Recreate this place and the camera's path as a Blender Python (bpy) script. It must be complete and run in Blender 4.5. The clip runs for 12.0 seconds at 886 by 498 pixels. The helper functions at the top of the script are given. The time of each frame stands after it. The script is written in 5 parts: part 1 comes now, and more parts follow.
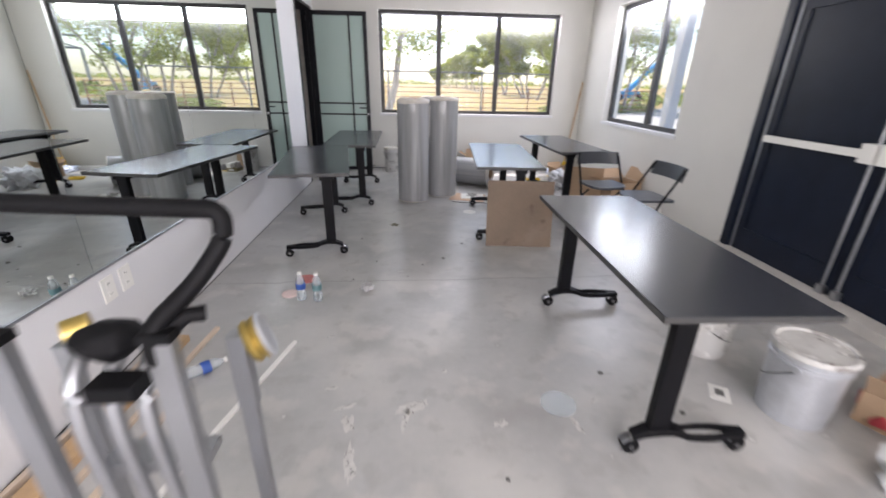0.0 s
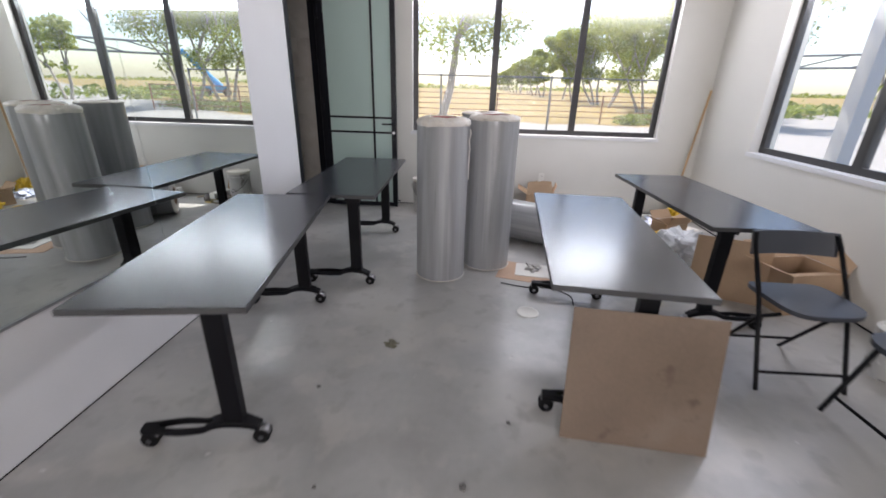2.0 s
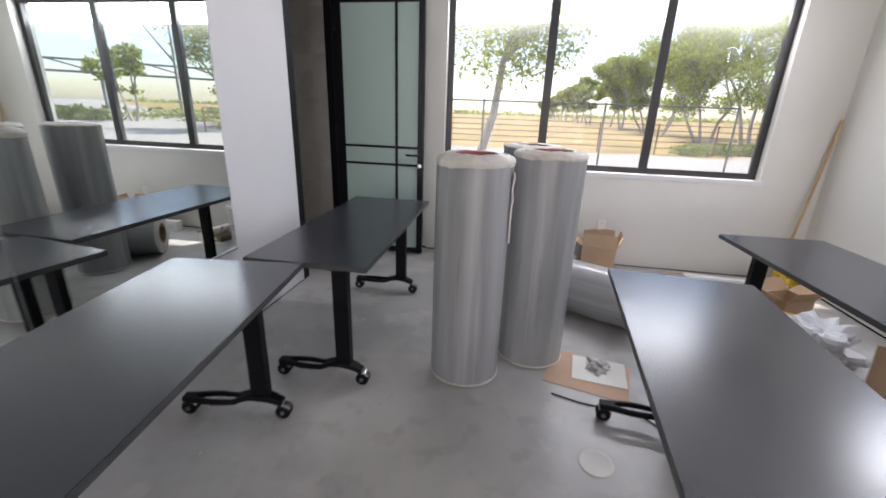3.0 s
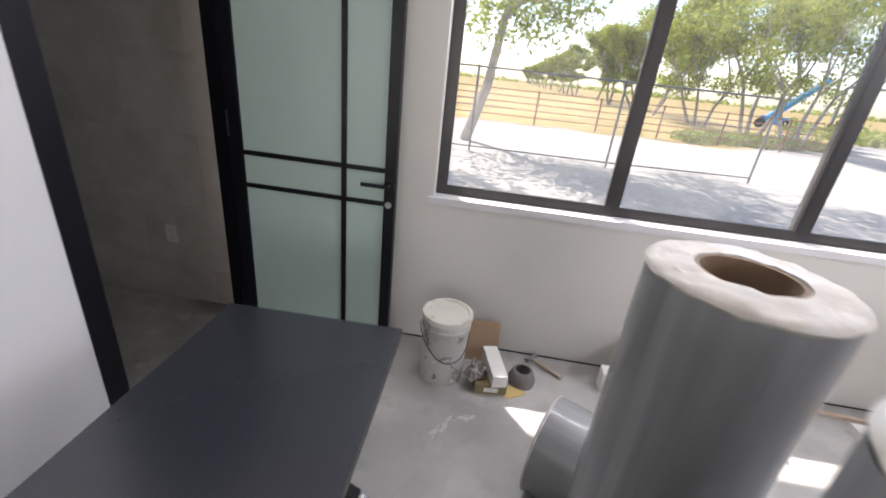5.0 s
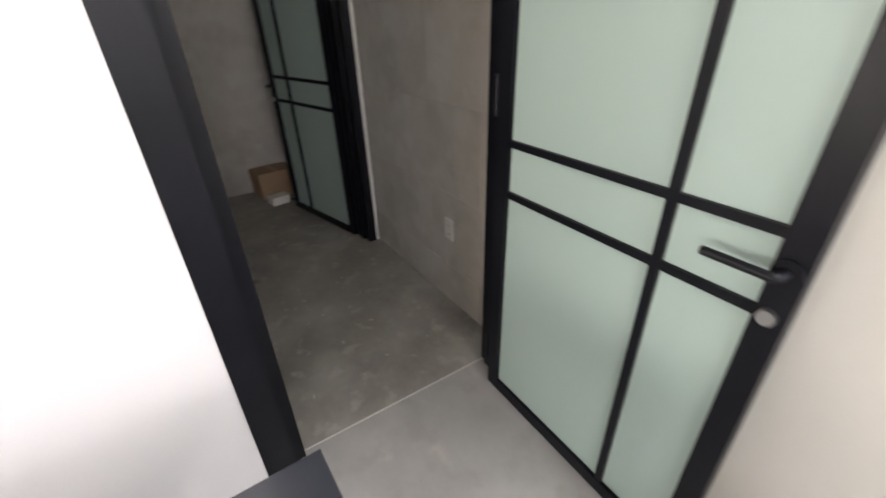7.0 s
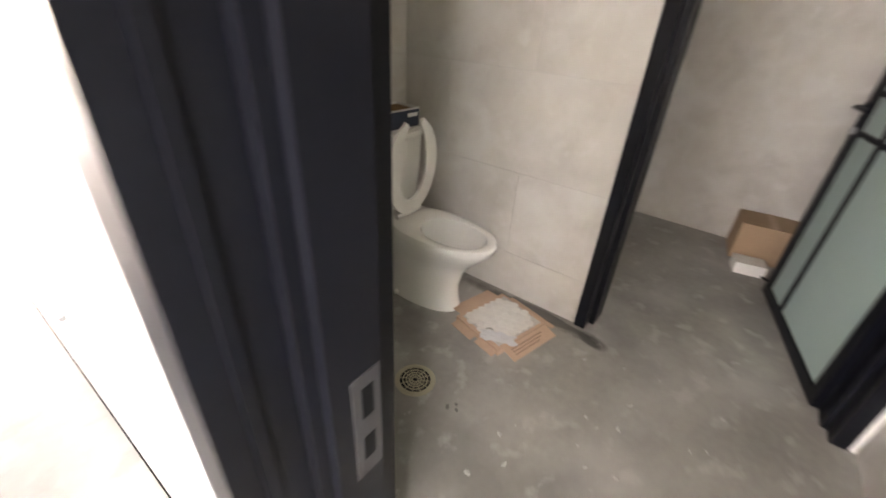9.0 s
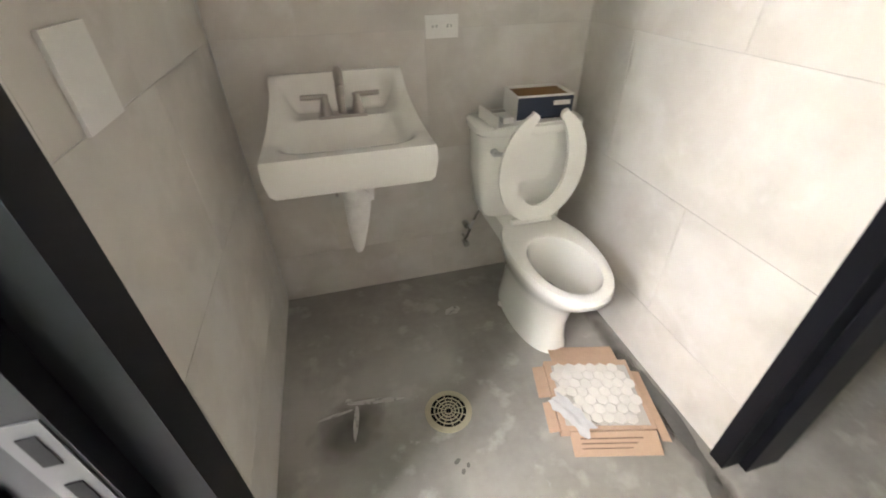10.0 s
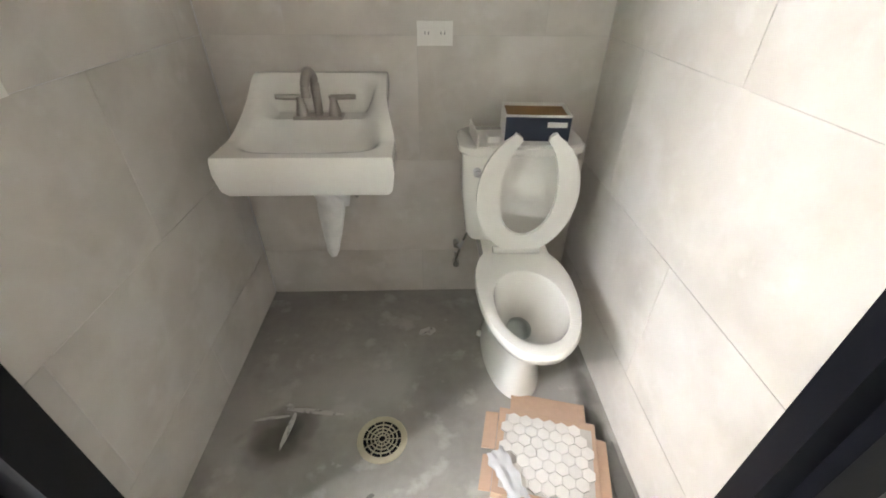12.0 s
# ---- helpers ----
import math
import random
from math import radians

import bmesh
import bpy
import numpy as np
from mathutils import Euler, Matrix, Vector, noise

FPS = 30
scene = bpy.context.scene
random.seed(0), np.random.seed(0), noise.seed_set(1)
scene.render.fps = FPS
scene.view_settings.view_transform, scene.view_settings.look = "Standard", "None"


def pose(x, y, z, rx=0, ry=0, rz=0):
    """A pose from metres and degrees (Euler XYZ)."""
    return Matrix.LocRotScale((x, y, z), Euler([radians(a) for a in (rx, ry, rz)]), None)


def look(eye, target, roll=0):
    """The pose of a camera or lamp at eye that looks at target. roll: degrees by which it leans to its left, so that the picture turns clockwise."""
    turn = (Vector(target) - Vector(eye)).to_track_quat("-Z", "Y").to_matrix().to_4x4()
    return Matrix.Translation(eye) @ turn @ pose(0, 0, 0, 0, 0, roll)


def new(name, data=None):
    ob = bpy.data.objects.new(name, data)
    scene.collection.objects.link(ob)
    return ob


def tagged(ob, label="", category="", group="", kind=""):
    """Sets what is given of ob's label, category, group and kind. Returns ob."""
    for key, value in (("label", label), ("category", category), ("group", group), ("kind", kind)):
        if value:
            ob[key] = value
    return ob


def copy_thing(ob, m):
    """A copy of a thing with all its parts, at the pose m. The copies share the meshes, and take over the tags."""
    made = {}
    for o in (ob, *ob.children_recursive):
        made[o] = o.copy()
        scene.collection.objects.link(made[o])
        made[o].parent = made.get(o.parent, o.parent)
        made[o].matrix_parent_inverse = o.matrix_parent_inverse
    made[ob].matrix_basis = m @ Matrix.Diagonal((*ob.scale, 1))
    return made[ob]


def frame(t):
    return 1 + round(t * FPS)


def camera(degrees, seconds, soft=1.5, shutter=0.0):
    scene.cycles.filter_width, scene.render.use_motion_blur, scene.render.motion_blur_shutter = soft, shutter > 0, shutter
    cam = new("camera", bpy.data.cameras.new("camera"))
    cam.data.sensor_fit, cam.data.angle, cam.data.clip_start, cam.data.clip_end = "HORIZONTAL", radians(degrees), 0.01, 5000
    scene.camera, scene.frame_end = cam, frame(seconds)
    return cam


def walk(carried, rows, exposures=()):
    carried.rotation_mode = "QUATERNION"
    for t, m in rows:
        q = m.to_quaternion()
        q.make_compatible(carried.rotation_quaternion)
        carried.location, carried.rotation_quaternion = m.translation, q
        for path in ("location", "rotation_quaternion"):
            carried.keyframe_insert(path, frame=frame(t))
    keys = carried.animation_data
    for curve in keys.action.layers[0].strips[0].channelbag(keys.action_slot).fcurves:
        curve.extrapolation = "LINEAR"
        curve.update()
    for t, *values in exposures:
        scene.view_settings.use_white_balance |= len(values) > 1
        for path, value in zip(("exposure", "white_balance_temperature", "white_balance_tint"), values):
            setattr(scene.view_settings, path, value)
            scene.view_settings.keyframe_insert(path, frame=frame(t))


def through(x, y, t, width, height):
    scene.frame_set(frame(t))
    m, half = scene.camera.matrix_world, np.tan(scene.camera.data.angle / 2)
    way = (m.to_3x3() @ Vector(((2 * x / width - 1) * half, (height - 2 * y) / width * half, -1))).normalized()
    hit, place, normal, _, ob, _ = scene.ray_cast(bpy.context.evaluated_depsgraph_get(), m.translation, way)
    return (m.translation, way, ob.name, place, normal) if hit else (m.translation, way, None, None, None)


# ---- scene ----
cam = camera(94.6, 12.0, 1.7, 0.4)
PATH = [
    (0, (-0.008, 1.495, 1.421), (0.137, 3.341, 0.666), 1.2),
    (0.5, (0.131, 2.040, 1.420), (0.064, 3.895, 0.677), 1.7),
    (1, (0.214, 2.557, 1.421), (0.124, 4.388, 0.621), 2.2),
    (1.5, (0.267, 3.081, 1.445), (0.144, 4.923, 0.675), 3.3),
    (2, (0.223, 3.617, 1.445), (0.103, 5.471, 0.704), 1.5),
    (2.5, (0.213, 4.149, 1.434), (-0.038, 6.008, 0.743), 2.2),
    (2.7, (0.229, 4.337, 1.429), (-0.095, 6.202, 0.784), 2.2),
    (4.3, (-0.147, 6.039, 1.472), (-0.268, 7.933, 0.840), 2.2),
    (4.5, (-0.169, 6.233, 1.494), (-0.264, 8.130, 0.866), 2.9),
    (5, (-0.245, 6.659, 1.549), (-0.413, 8.487, 0.756), 6.3),
    (5.5, (-0.368, 6.971, 1.583), (-0.616, 8.779, 0.764), 3.4),
    (6, (-0.441, 7.216, 1.530), (-0.996, 8.952, 0.705), 1.0),
    (6.5, (-0.438, 7.470, 1.454), (-1.526, 8.920, 0.610), 1.9),
    (7, (-0.536, 7.733, 1.419), (-2.007, 8.669, 0.439), -1.7),
    (7.5, (-0.621, 7.984, 1.421), (-2.372, 8.358, 0.528), 2.1),
    (7.7, (-0.692, 8.074, 1.427), (-2.477, 8.197, 0.533), 2.8),
    (9.3, (-1.744, 8.116, 1.280), (-2.823, 6.838, 0.184), 1.6),
    (9.5, (-1.956, 8.210, 1.286), (-2.749, 6.772, 0.144), -0.6),
    (10, (-2.106, 8.176, 1.286), (-2.508, 6.599, 0.124), -1.0),
    (10.5, (-2.267, 8.224, 1.274), (-2.347, 6.607, 0.098), -0.1),
    (11, (-2.351, 8.242, 1.277), (-2.371, 6.598, 0.138), -0.8),
    (11.5, (-2.421, 8.168, 1.263), (-2.472, 6.524, 0.125), 0.3),
    (12, (-2.482, 8.121, 1.276), (-2.548, 6.482, 0.133), 0.6),
]
EXPOSURES = [(0, 1.28, 6450, 21), (1.5, 1.2, 6450, 21), (2.7, 1.05, 6500, 21), (4.5, 1.14, 6600, 22), (5.5, 1.28, 6700, 20), (6.5, 1.68, 6500, 18), (7.0, 2.36, 7200, 21), (7.7, 2.58, 7400, 24), (9.3, 4.75, 7700, 23), (10.5, 5.42, 6980, 19), (12, 5.38, 6980, 19)]
walk(cam, [(t, look(eye, goal, roll)) for t, eye, goal, roll in PATH], EXPOSURES)

# ---- daylight ----
SUN_DIR = Vector((0.38, -0.50, -1.0)).normalized()
world = bpy.data.worlds.new("sky")
scene.world = world
world.use_nodes = True
sky = world.node_tree.nodes.new("ShaderNodeTexSky")
sky.sky_type, sky.sun_disc = "NISHITA", False
sky.sun_elevation = math.asin(-SUN_DIR.z)
sky.sun_rotation = math.atan2(-SUN_DIR.x, -SUN_DIR.y)
sky.dust_density = 1.0
world.node_tree.links.new(sky.outputs[0], world.node_tree.nodes["Background"].inputs[0])
world.node_tree.nodes["Background"].inputs[1].default_value = 0.15
sun = new("sun", bpy.data.lights.new("sun", "SUN"))
sun.data.energy, sun.data.angle, sun.data.color = 5.0, radians(0.6), (1.0, 0.95, 0.86)
sun.matrix_world = look((0, 0, 20), Vector((0, 0, 20)) + SUN_DIR)


# sky light that enters by the windows
for nm, lx, ly, lw, turn, watts in (("sky_light_north", 0.925, 8.975, 2.75, 180, 23), ("sky_light_east", 3.075, 6.9, 1.72, 90, 18)):
    strip = new(nm, bpy.data.lights.new(nm, "AREA"))
    strip.data.shape, strip.data.size, strip.data.size_y = "RECTANGLE", lw, 0.22
    strip.data.energy, strip.data.color = watts, (0.92, 0.96, 1.0)
    strip.matrix_world = pose(lx, ly, 2.33, 70, 0, turn)

# added fill lamp at the unseen south end, brightens the near part of the room
lamp = new("sky_light_south", bpy.data.lights.new("sky_light_south", "AREA"))
lamp.data.shape, lamp.data.size, lamp.data.size_y = "RECTANGLE", 3.1, 1.9
lamp.data.energy, lamp.data.color = 64, (1.0, 0.965, 0.92)
lamp.matrix_world = pose(0.7, -0.78, 1.5, 90, 0, 0)

# ---- materials ----
def material(name, colour, rough=0.6, metal=0.0, spread=0.12, scale=6.0, fine=60.0, bump=0.15, coat=0.0, stains=(), stretch=None, spec=0.5, per=0.0, veins=()):
    """Base colour that varies at two scales, with fine relief. stains: rows of colour, noise scale, threshold, strength."""
    m = bpy.data.materials.new(name)
    m.use_nodes = True
    n, l = m.node_tree.nodes, m.node_tree.links
    b = n["Principled BSDF"]
    b.inputs["Metallic"].default_value = metal
    b.inputs["Coat Weight"].default_value = coat
    b.inputs["Specular IOR Level"].default_value = spec
    co = n.new("ShaderNodeTexCoord").outputs["Object"]
    if stretch:
        squeeze = n.new("ShaderNodeVectorMath")
        squeeze.operation = "MULTIPLY"
        squeeze.inputs[1].default_value = stretch
        l.new(co, squeeze.inputs[0])
        co = squeeze.outputs[0]
    if per:
        info = n.new("ShaderNodeObjectInfo")
        add = n.new("ShaderNodeVectorMath")
        add.operation = "MULTIPLY_ADD"
        add.inputs[1].default_value = (0, 0, 0)
        l.new(co, add.inputs[0])
        comb = n.new("ShaderNodeCombineXYZ")
        mul = n.new("ShaderNodeMath")
        mul.operation, mul.inputs[1].default_value = "MULTIPLY", 37.0
        l.new(info.outputs["Random"], mul.inputs[0])
        for k in range(3):
            l.new(mul.outputs[0], comb.inputs[k])
        add.inputs[1].default_value = (1, 1, 1)
        l.new(comb.outputs[0], add.inputs[2])
        co = add.outputs[0]

    def tex(s, detail=4.0):
        t = n.new("ShaderNodeTexNoise")
        t.inputs["Scale"].default_value, t.inputs["Detail"].default_value = s, detail
        l.new(co, t.inputs["Vector"])
        return t.outputs["Fac"]

    big, small = tex(scale), tex(fine, 2.0)
    both = n.new("ShaderNodeMath")
    both.operation = "MULTIPLY_ADD"
    both.inputs[1].default_value = 0.35
    l.new(small, both.inputs[0])
    l.new(big, both.inputs[2])
    ramp = n.new("ShaderNodeValToRGB")
    ramp.color_ramp.elements[0].position, ramp.color_ramp.elements[1].position = 0.4, 0.95
    c = Vector(colour)
    dark, light = c * (1 - spread), c * (1 + spread)
    ramp.color_ramp.elements[0].color = (*dark, 1)
    ramp.color_ramp.elements[1].color = (*[min(v, 0.95) for v in light], 1)
    l.new(both.outputs[0], ramp.inputs[0])
    out = ramp.outputs[0]
    for colour2, s, low, much, *soft in stains:
        edge = n.new("ShaderNodeMapRange")
        edge.inputs["From Min"].default_value, edge.inputs["From Max"].default_value = low, low + (soft[0] if soft else 0.06)
        edge.inputs["To Max"].default_value = much
        l.new(tex(s, 6.0), edge.inputs["Value"])
        mix = n.new("ShaderNodeMix")
        mix.data_type = "RGBA"
        l.new(edge.outputs[0], mix.inputs["Factor"])
        l.new(out, mix.inputs["A"])
        mix.inputs["B"].default_value = (*colour2, 1)
        out = mix.outputs["Result"]
    for colour2, s, thin, much in veins:
        away, near, gone = n.new("ShaderNodeMath"), n.new("ShaderNodeMath"), n.new("ShaderNodeMapRange")
        away.operation, away.inputs[1].default_value = "SUBTRACT", 0.5
        near.operation = "ABSOLUTE"
        gone.inputs["From Max"].default_value = thin
        gone.inputs["To Min"].default_value, gone.inputs["To Max"].default_value = much, 0.0
        l.new(tex(s, 3.0), away.inputs[0])
        l.new(away.outputs[0], near.inputs[0])
        l.new(near.outputs[0], gone.inputs["Value"])
        mix = n.new("ShaderNodeMix")
        mix.data_type = "RGBA"
        l.new(gone.outputs[0], mix.inputs["Factor"])
        l.new(out, mix.inputs["A"])
        mix.inputs["B"].default_value = (*colour2, 1)
        out = mix.outputs["Result"]
    l.new(out, b.inputs["Base Color"])
    r = n.new("ShaderNodeMapRange")
    r.inputs["To Min"].default_value, r.inputs["To Max"].default_value = max(rough - 0.08, 0.02), min(rough + 0.08, 1)
    l.new(big, r.inputs["Value"])
    l.new(r.outputs[0], b.inputs["Roughness"])
    if bump:
        bp = n.new("ShaderNodeBump")
        bp.inputs["Strength"].default_value, bp.inputs["Distance"].default_value = bump, 0.004
        l.new(both.outputs[0], bp.inputs["Height"])
        l.new(bp.outputs[0], b.inputs["Normal"])
    return m


def glass(name, colour, rough=0.0, through=1.0):
    m = bpy.data.materials.new(name)
    m.use_nodes = True
    b = m.node_tree.nodes["Principled BSDF"]
    b.inputs["Base Color"].default_value = (*colour, 1)
    b.inputs["Roughness"].default_value = rough
    b.inputs["Transmission Weight"].default_value = through
    b.inputs["IOR"].default_value = 1.45
    return m


M_WALL = material("painted_plaster", (0.66, 0.648, 0.605), 0.7, spread=0.04, scale=2.0, fine=120, bump=0.12)
M_WALL_MIRROR = material("white_painted_wall", (0.69, 0.69, 0.70), 0.6, spread=0.03, scale=2.0, fine=120, bump=0.1)
M_CEIL = material("ceiling_paint", (0.8, 0.8, 0.78), 0.8, spread=0.03)
M_FLOOR = material("sealed_concrete", (0.40, 0.40, 0.39), 0.32, spread=0.1, scale=1.3, fine=25, bump=0.05,
                   stains=[((0.54, 0.53, 0.505), 1.1, 0.46, 0.75, 0.18), ((0.28, 0.273, 0.262), 1.9, 0.51, 0.6, 0.18), ((0.52, 0.505, 0.475), 3.7, 0.55, 0.55, 0.09), ((0.33, 0.32, 0.305), 7, 0.56, 0.5, 0.1), ((0.72, 0.72, 0.7), 14, 0.71, 0.7), ((0.20, 0.19, 0.18), 30, 0.73, 0.5)])
M_FLOOR2 = material("bare_concrete", (0.31, 0.298, 0.268), 0.42, spread=0.22, scale=2.2, fine=30, bump=0.12,
                    stains=[((0.44, 0.425, 0.395), 2.4, 0.46, 0.65, 0.16), ((0.15, 0.145, 0.135), 1.7, 0.52, 0.6, 0.16), ((0.50, 0.49, 0.46), 9, 0.57, 0.5, 0.1), ((0.5, 0.49, 0.46), 14, 0.68, 0.6)])
M_TILE = material("grey_stone_tile", (0.61, 0.575, 0.52), 0.40, spread=0.12, scale=1.8, fine=14, bump=0.03, per=1.0, veins=[((0.70, 0.68, 0.65), 1.1, 0.03, 0.30), ((0.68, 0.66, 0.63), 2.3, 0.02, 0.16)],
                  stains=[((0.62, 0.60, 0.565), 2.6, 0.46, 0.7, 0.22), ((0.47, 0.445, 0.405), 1.8, 0.5, 0.6, 0.2), ((0.45, 0.425, 0.38), 3.2, 0.50, 0.5, 0.14), ((0.68, 0.66, 0.62), 3.8, 0.54, 0.55, 0.12), ((0.72, 0.70, 0.67), 11, 0.62, 0.35, 0.1)])
M_CUT = material("saw_cut_shadow", (0.30, 0.295, 0.285), 0.9, spread=0.4, scale=5, fine=40)
M_GROUT = material("grout", (0.52, 0.50, 0.465), 0.9, fine=200)
M_BLACK = material("black_metal", (0.0045, 0.005, 0.008), 0.42, spread=0.2, fine=150, bump=0.03, spec=0.22)
M_STRIKE = material("dull_grey_steel", (0.045, 0.044, 0.047), 0.5, spread=0.12, fine=120, bump=0.03)
M_DARKFRAME = material("dark_bronze_frame", (0.028, 0.027, 0.028), 0.4, spread=0.15, fine=150, bump=0.03)
M_NAVY = material("dark_navy_paint", (0.008, 0.012, 0.024), 0.35, spec=0.3, spread=0.2, fine=100, bump=0.03)
M_FROST = glass("frosted_glass", (0.50, 0.64, 0.59), 0.35, 0.28)
M_PANE = bpy.data.materials.new("clear_glass")
M_PANE.use_nodes = True
pn = M_PANE.node_tree.nodes
clear, shine, blend = pn.new("ShaderNodeBsdfTransparent"), pn.new("ShaderNodeBsdfGlossy"), pn.new("ShaderNodeMixShader")
clear.inputs[0].default_value = (0.95, 0.97, 0.96, 1)
shine.inputs["Roughness"].default_value = 0.02
blend.inputs[0].default_value = 0.006
for k, node in ((1, clear), (2, shine)):
    M_PANE.node_tree.links.new(node.outputs[0], blend.inputs[k])
# thin dust film that also puts glare haze into the panes as a veil
dust_haze, hazed, speck = pn.new("ShaderNodeBsdfTranslucent"), pn.new("ShaderNodeMixShader"), pn.new("ShaderNodeTexNoise")
dust_haze.inputs[0].default_value = (0.85, 0.84, 0.80, 1)
speck.inputs["Scale"].default_value = 3.0
amount = pn.new("ShaderNodeMapRange")
amount.inputs["To Min"].default_value, amount.inputs["To Max"].default_value = 0.03, 0.075
M_PANE.node_tree.links.new(speck.outputs["Fac"], amount.inputs["Value"])
M_PANE.node_tree.links.new(amount.outputs[0], hazed.inputs[0])
M_PANE.node_tree.links.new(blend.outputs[0], hazed.inputs[1])
M_PANE.node_tree.links.new(dust_haze.outputs[0], hazed.inputs[2])
M_PANE.node_tree.links.new(hazed.outputs[0], pn["Material Output"].inputs[0])
M_MIRROR = glass("mirror_silver", (0.74, 0.79, 0.77), 0.0, 0.0)
M_MIRROR.node_tree.nodes["Principled BSDF"].inputs["Metallic"].default_value = 1.0
M_TABLE = material("charcoal_laminate", (0.031, 0.035, 0.046), 0.25, spec=1.0, spread=0.05, scale=1.2, fine=20, bump=0.0)
M_EDGE = material("table_edge", (0.05, 0.05, 0.05), 0.4)
M_LEG = material("black_powder_coat", (0.004, 0.004, 0.0055), 0.45, fine=200, bump=0.04, spec=0.16)
M_CHROME = material("steel", (0.6, 0.6, 0.6), 0.28, metal=1.0, spread=0.06, bump=0.02)
M_ALU = material("brushed_aluminium", (0.40, 0.41, 0.43), 0.42, metal=1.0, spread=0.08, fine=160, bump=0.05)
M_RUBBER = material("black_rubber", (0.005, 0.005, 0.006), 0.6, fine=150, spec=0.15)
# the stretched pale and dark streaks put the film's highlights into its colour
M_FILM = material("stretch_film", (0.29, 0.295, 0.30), 0.36, spread=0.32, scale=9, fine=30, bump=0.12, coat=0.6, stretch=(1, 1, 0.05), stains=[((0.42, 0.42, 0.42), 14, 0.6, 0.5, 0.12), ((0.12, 0.125, 0.13), 22, 0.62, 0.5, 0.1)])
M_FILMEND = material("film_roll_end", (0.62, 0.58, 0.52), 0.6, spread=0.2, scale=9, fine=60, bump=0.5, stains=[((0.66, 0.66, 0.66), 7, 0.46, 0.85, 0.14), ((0.36, 0.32, 0.26), 16, 0.58, 0.5, 0.12)])
M_CORE = material("red_core", (0.40, 0.13, 0.12), 0.6, spread=0.2, scale=8)
M_COREBROWN = material("brown_core", (0.25, 0.17, 0.11), 0.7, spread=0.2, scale=8)
M_CARD = material("cardboard", (0.42, 0.29, 0.185), 0.85, spread=0.12, scale=4, fine=80, bump=0.1)
M_BOARD = material("hardboard", (0.22, 0.16, 0.115), 0.7, spread=0.16, scale=3, fine=60, bump=0.08, stains=[((0.13, 0.085, 0.06), 9.0, 0.64, 0.7, 0.08), ((0.28, 0.22, 0.17), 4.0, 0.56, 0.5, 0.15)])
M_WHITE = material("white_plastic", (0.78, 0.77, 0.73), 0.4, spread=0.04, fine=100, bump=0.03)
M_PORC = material("porcelain", (0.87, 0.86, 0.81), 0.12, spread=0.02, scale=2, bump=0.0, coat=0.5)
M_PAPER = material("paper", (0.75, 0.74, 0.70), 0.8, spread=0.05)
M_WOOD = material("pine", (0.50, 0.33, 0.18), 0.6, spread=0.2, scale=5, fine=40, bump=0.1)
M_YELLOW = material("yellow_plastic", (0.65, 0.42, 0.02), 0.45, spread=0.1)
M_BLUE = material("blue_print", (0.03, 0.09, 0.35), 0.4)
M_RED = material("red_plastic", (0.48, 0.17, 0.16), 0.5)
M_CLEARPLASTIC = bpy.data.materials.new("clear_plastic")
M_CLEARPLASTIC.use_nodes = True
cn, cl = M_CLEARPLASTIC.node_tree.nodes, M_CLEARPLASTIC.node_tree.links
see, veil = cn.new("ShaderNodeBsdfTransparent"), cn.new("ShaderNodeMixShader")
see.inputs[0].default_value = (0.93, 0.96, 0.98, 1)
cn["Principled BSDF"].inputs["Base Color"].default_value = (0.85, 0.88, 0.9, 1)
cn["Principled BSDF"].inputs["Roughness"].default_value = 0.08
veil.inputs[0].default_value = 0.28
cl.new(see.outputs[0], veil.inputs[1])
cl.new(cn["Principled BSDF"].outputs[0], veil.inputs[2])
cl.new(veil.outputs[0], cn["Material Output"].inputs[0])
M_BAG = material("white_plastic_bag", (0.62, 0.63, 0.64), 0.35, spread=0.08, scale=12)
M_CHAIR = material("charcoal_plastic", (0.045, 0.05, 0.06), 0.32, spread=0.1, fine=200, bump=0.1)
M_BUCKET = material("paint_splashed_plastic", (0.58, 0.575, 0.55), 0.5, spread=0.05, stains=[((0.40, 0.39, 0.37), 6, 0.46, 0.75, 0.16), ((0.16, 0.14, 0.13), 11, 0.60, 0.75, 0.05), ((0.10, 0.07, 0.06), 17, 0.66, 0.8, 0.03), ((0.75, 0.74, 0.71), 23, 0.62, 0.8, 0.04)])
M_ZINC = material("galvanised", (0.55, 0.57, 0.6), 0.4, metal=0.6, spread=0.12, scale=12)
M_BRASS = material("brass", (0.45, 0.33, 0.10), 0.35, metal=0.8, spread=0.2)


# ---- mesh tools ----
def box(bm, x0, x1, y0, y1, z0, z1):
    v = [bm.verts.new((x, y, z)) for x in (x0, x1) for y in (y0, y1) for z in (z0, z1)]
    for f in ((0, 1, 3, 2), (4, 6, 7, 5), (0, 4, 5, 1), (2, 3, 7, 6), (0, 2, 6, 4), (1, 5, 7, 3)):
        bm.faces.new([v[i] for i in f])
    return v


def bevelled(bm, width=0.004, segments=2):
    bmesh.ops.bevel(bm, geom=[e for e in bm.edges if e.is_manifold and e.calc_face_angle(0) > 0.6], offset=width, segments=segments, affect="EDGES", profile=0.6)
    return bm


def boxes(*rows, bevel=0.0):
    bm = bmesh.new()
    for r in rows:
        box(bm, *r)
    if bevel:
        bevelled(bm, bevel)
    return bm


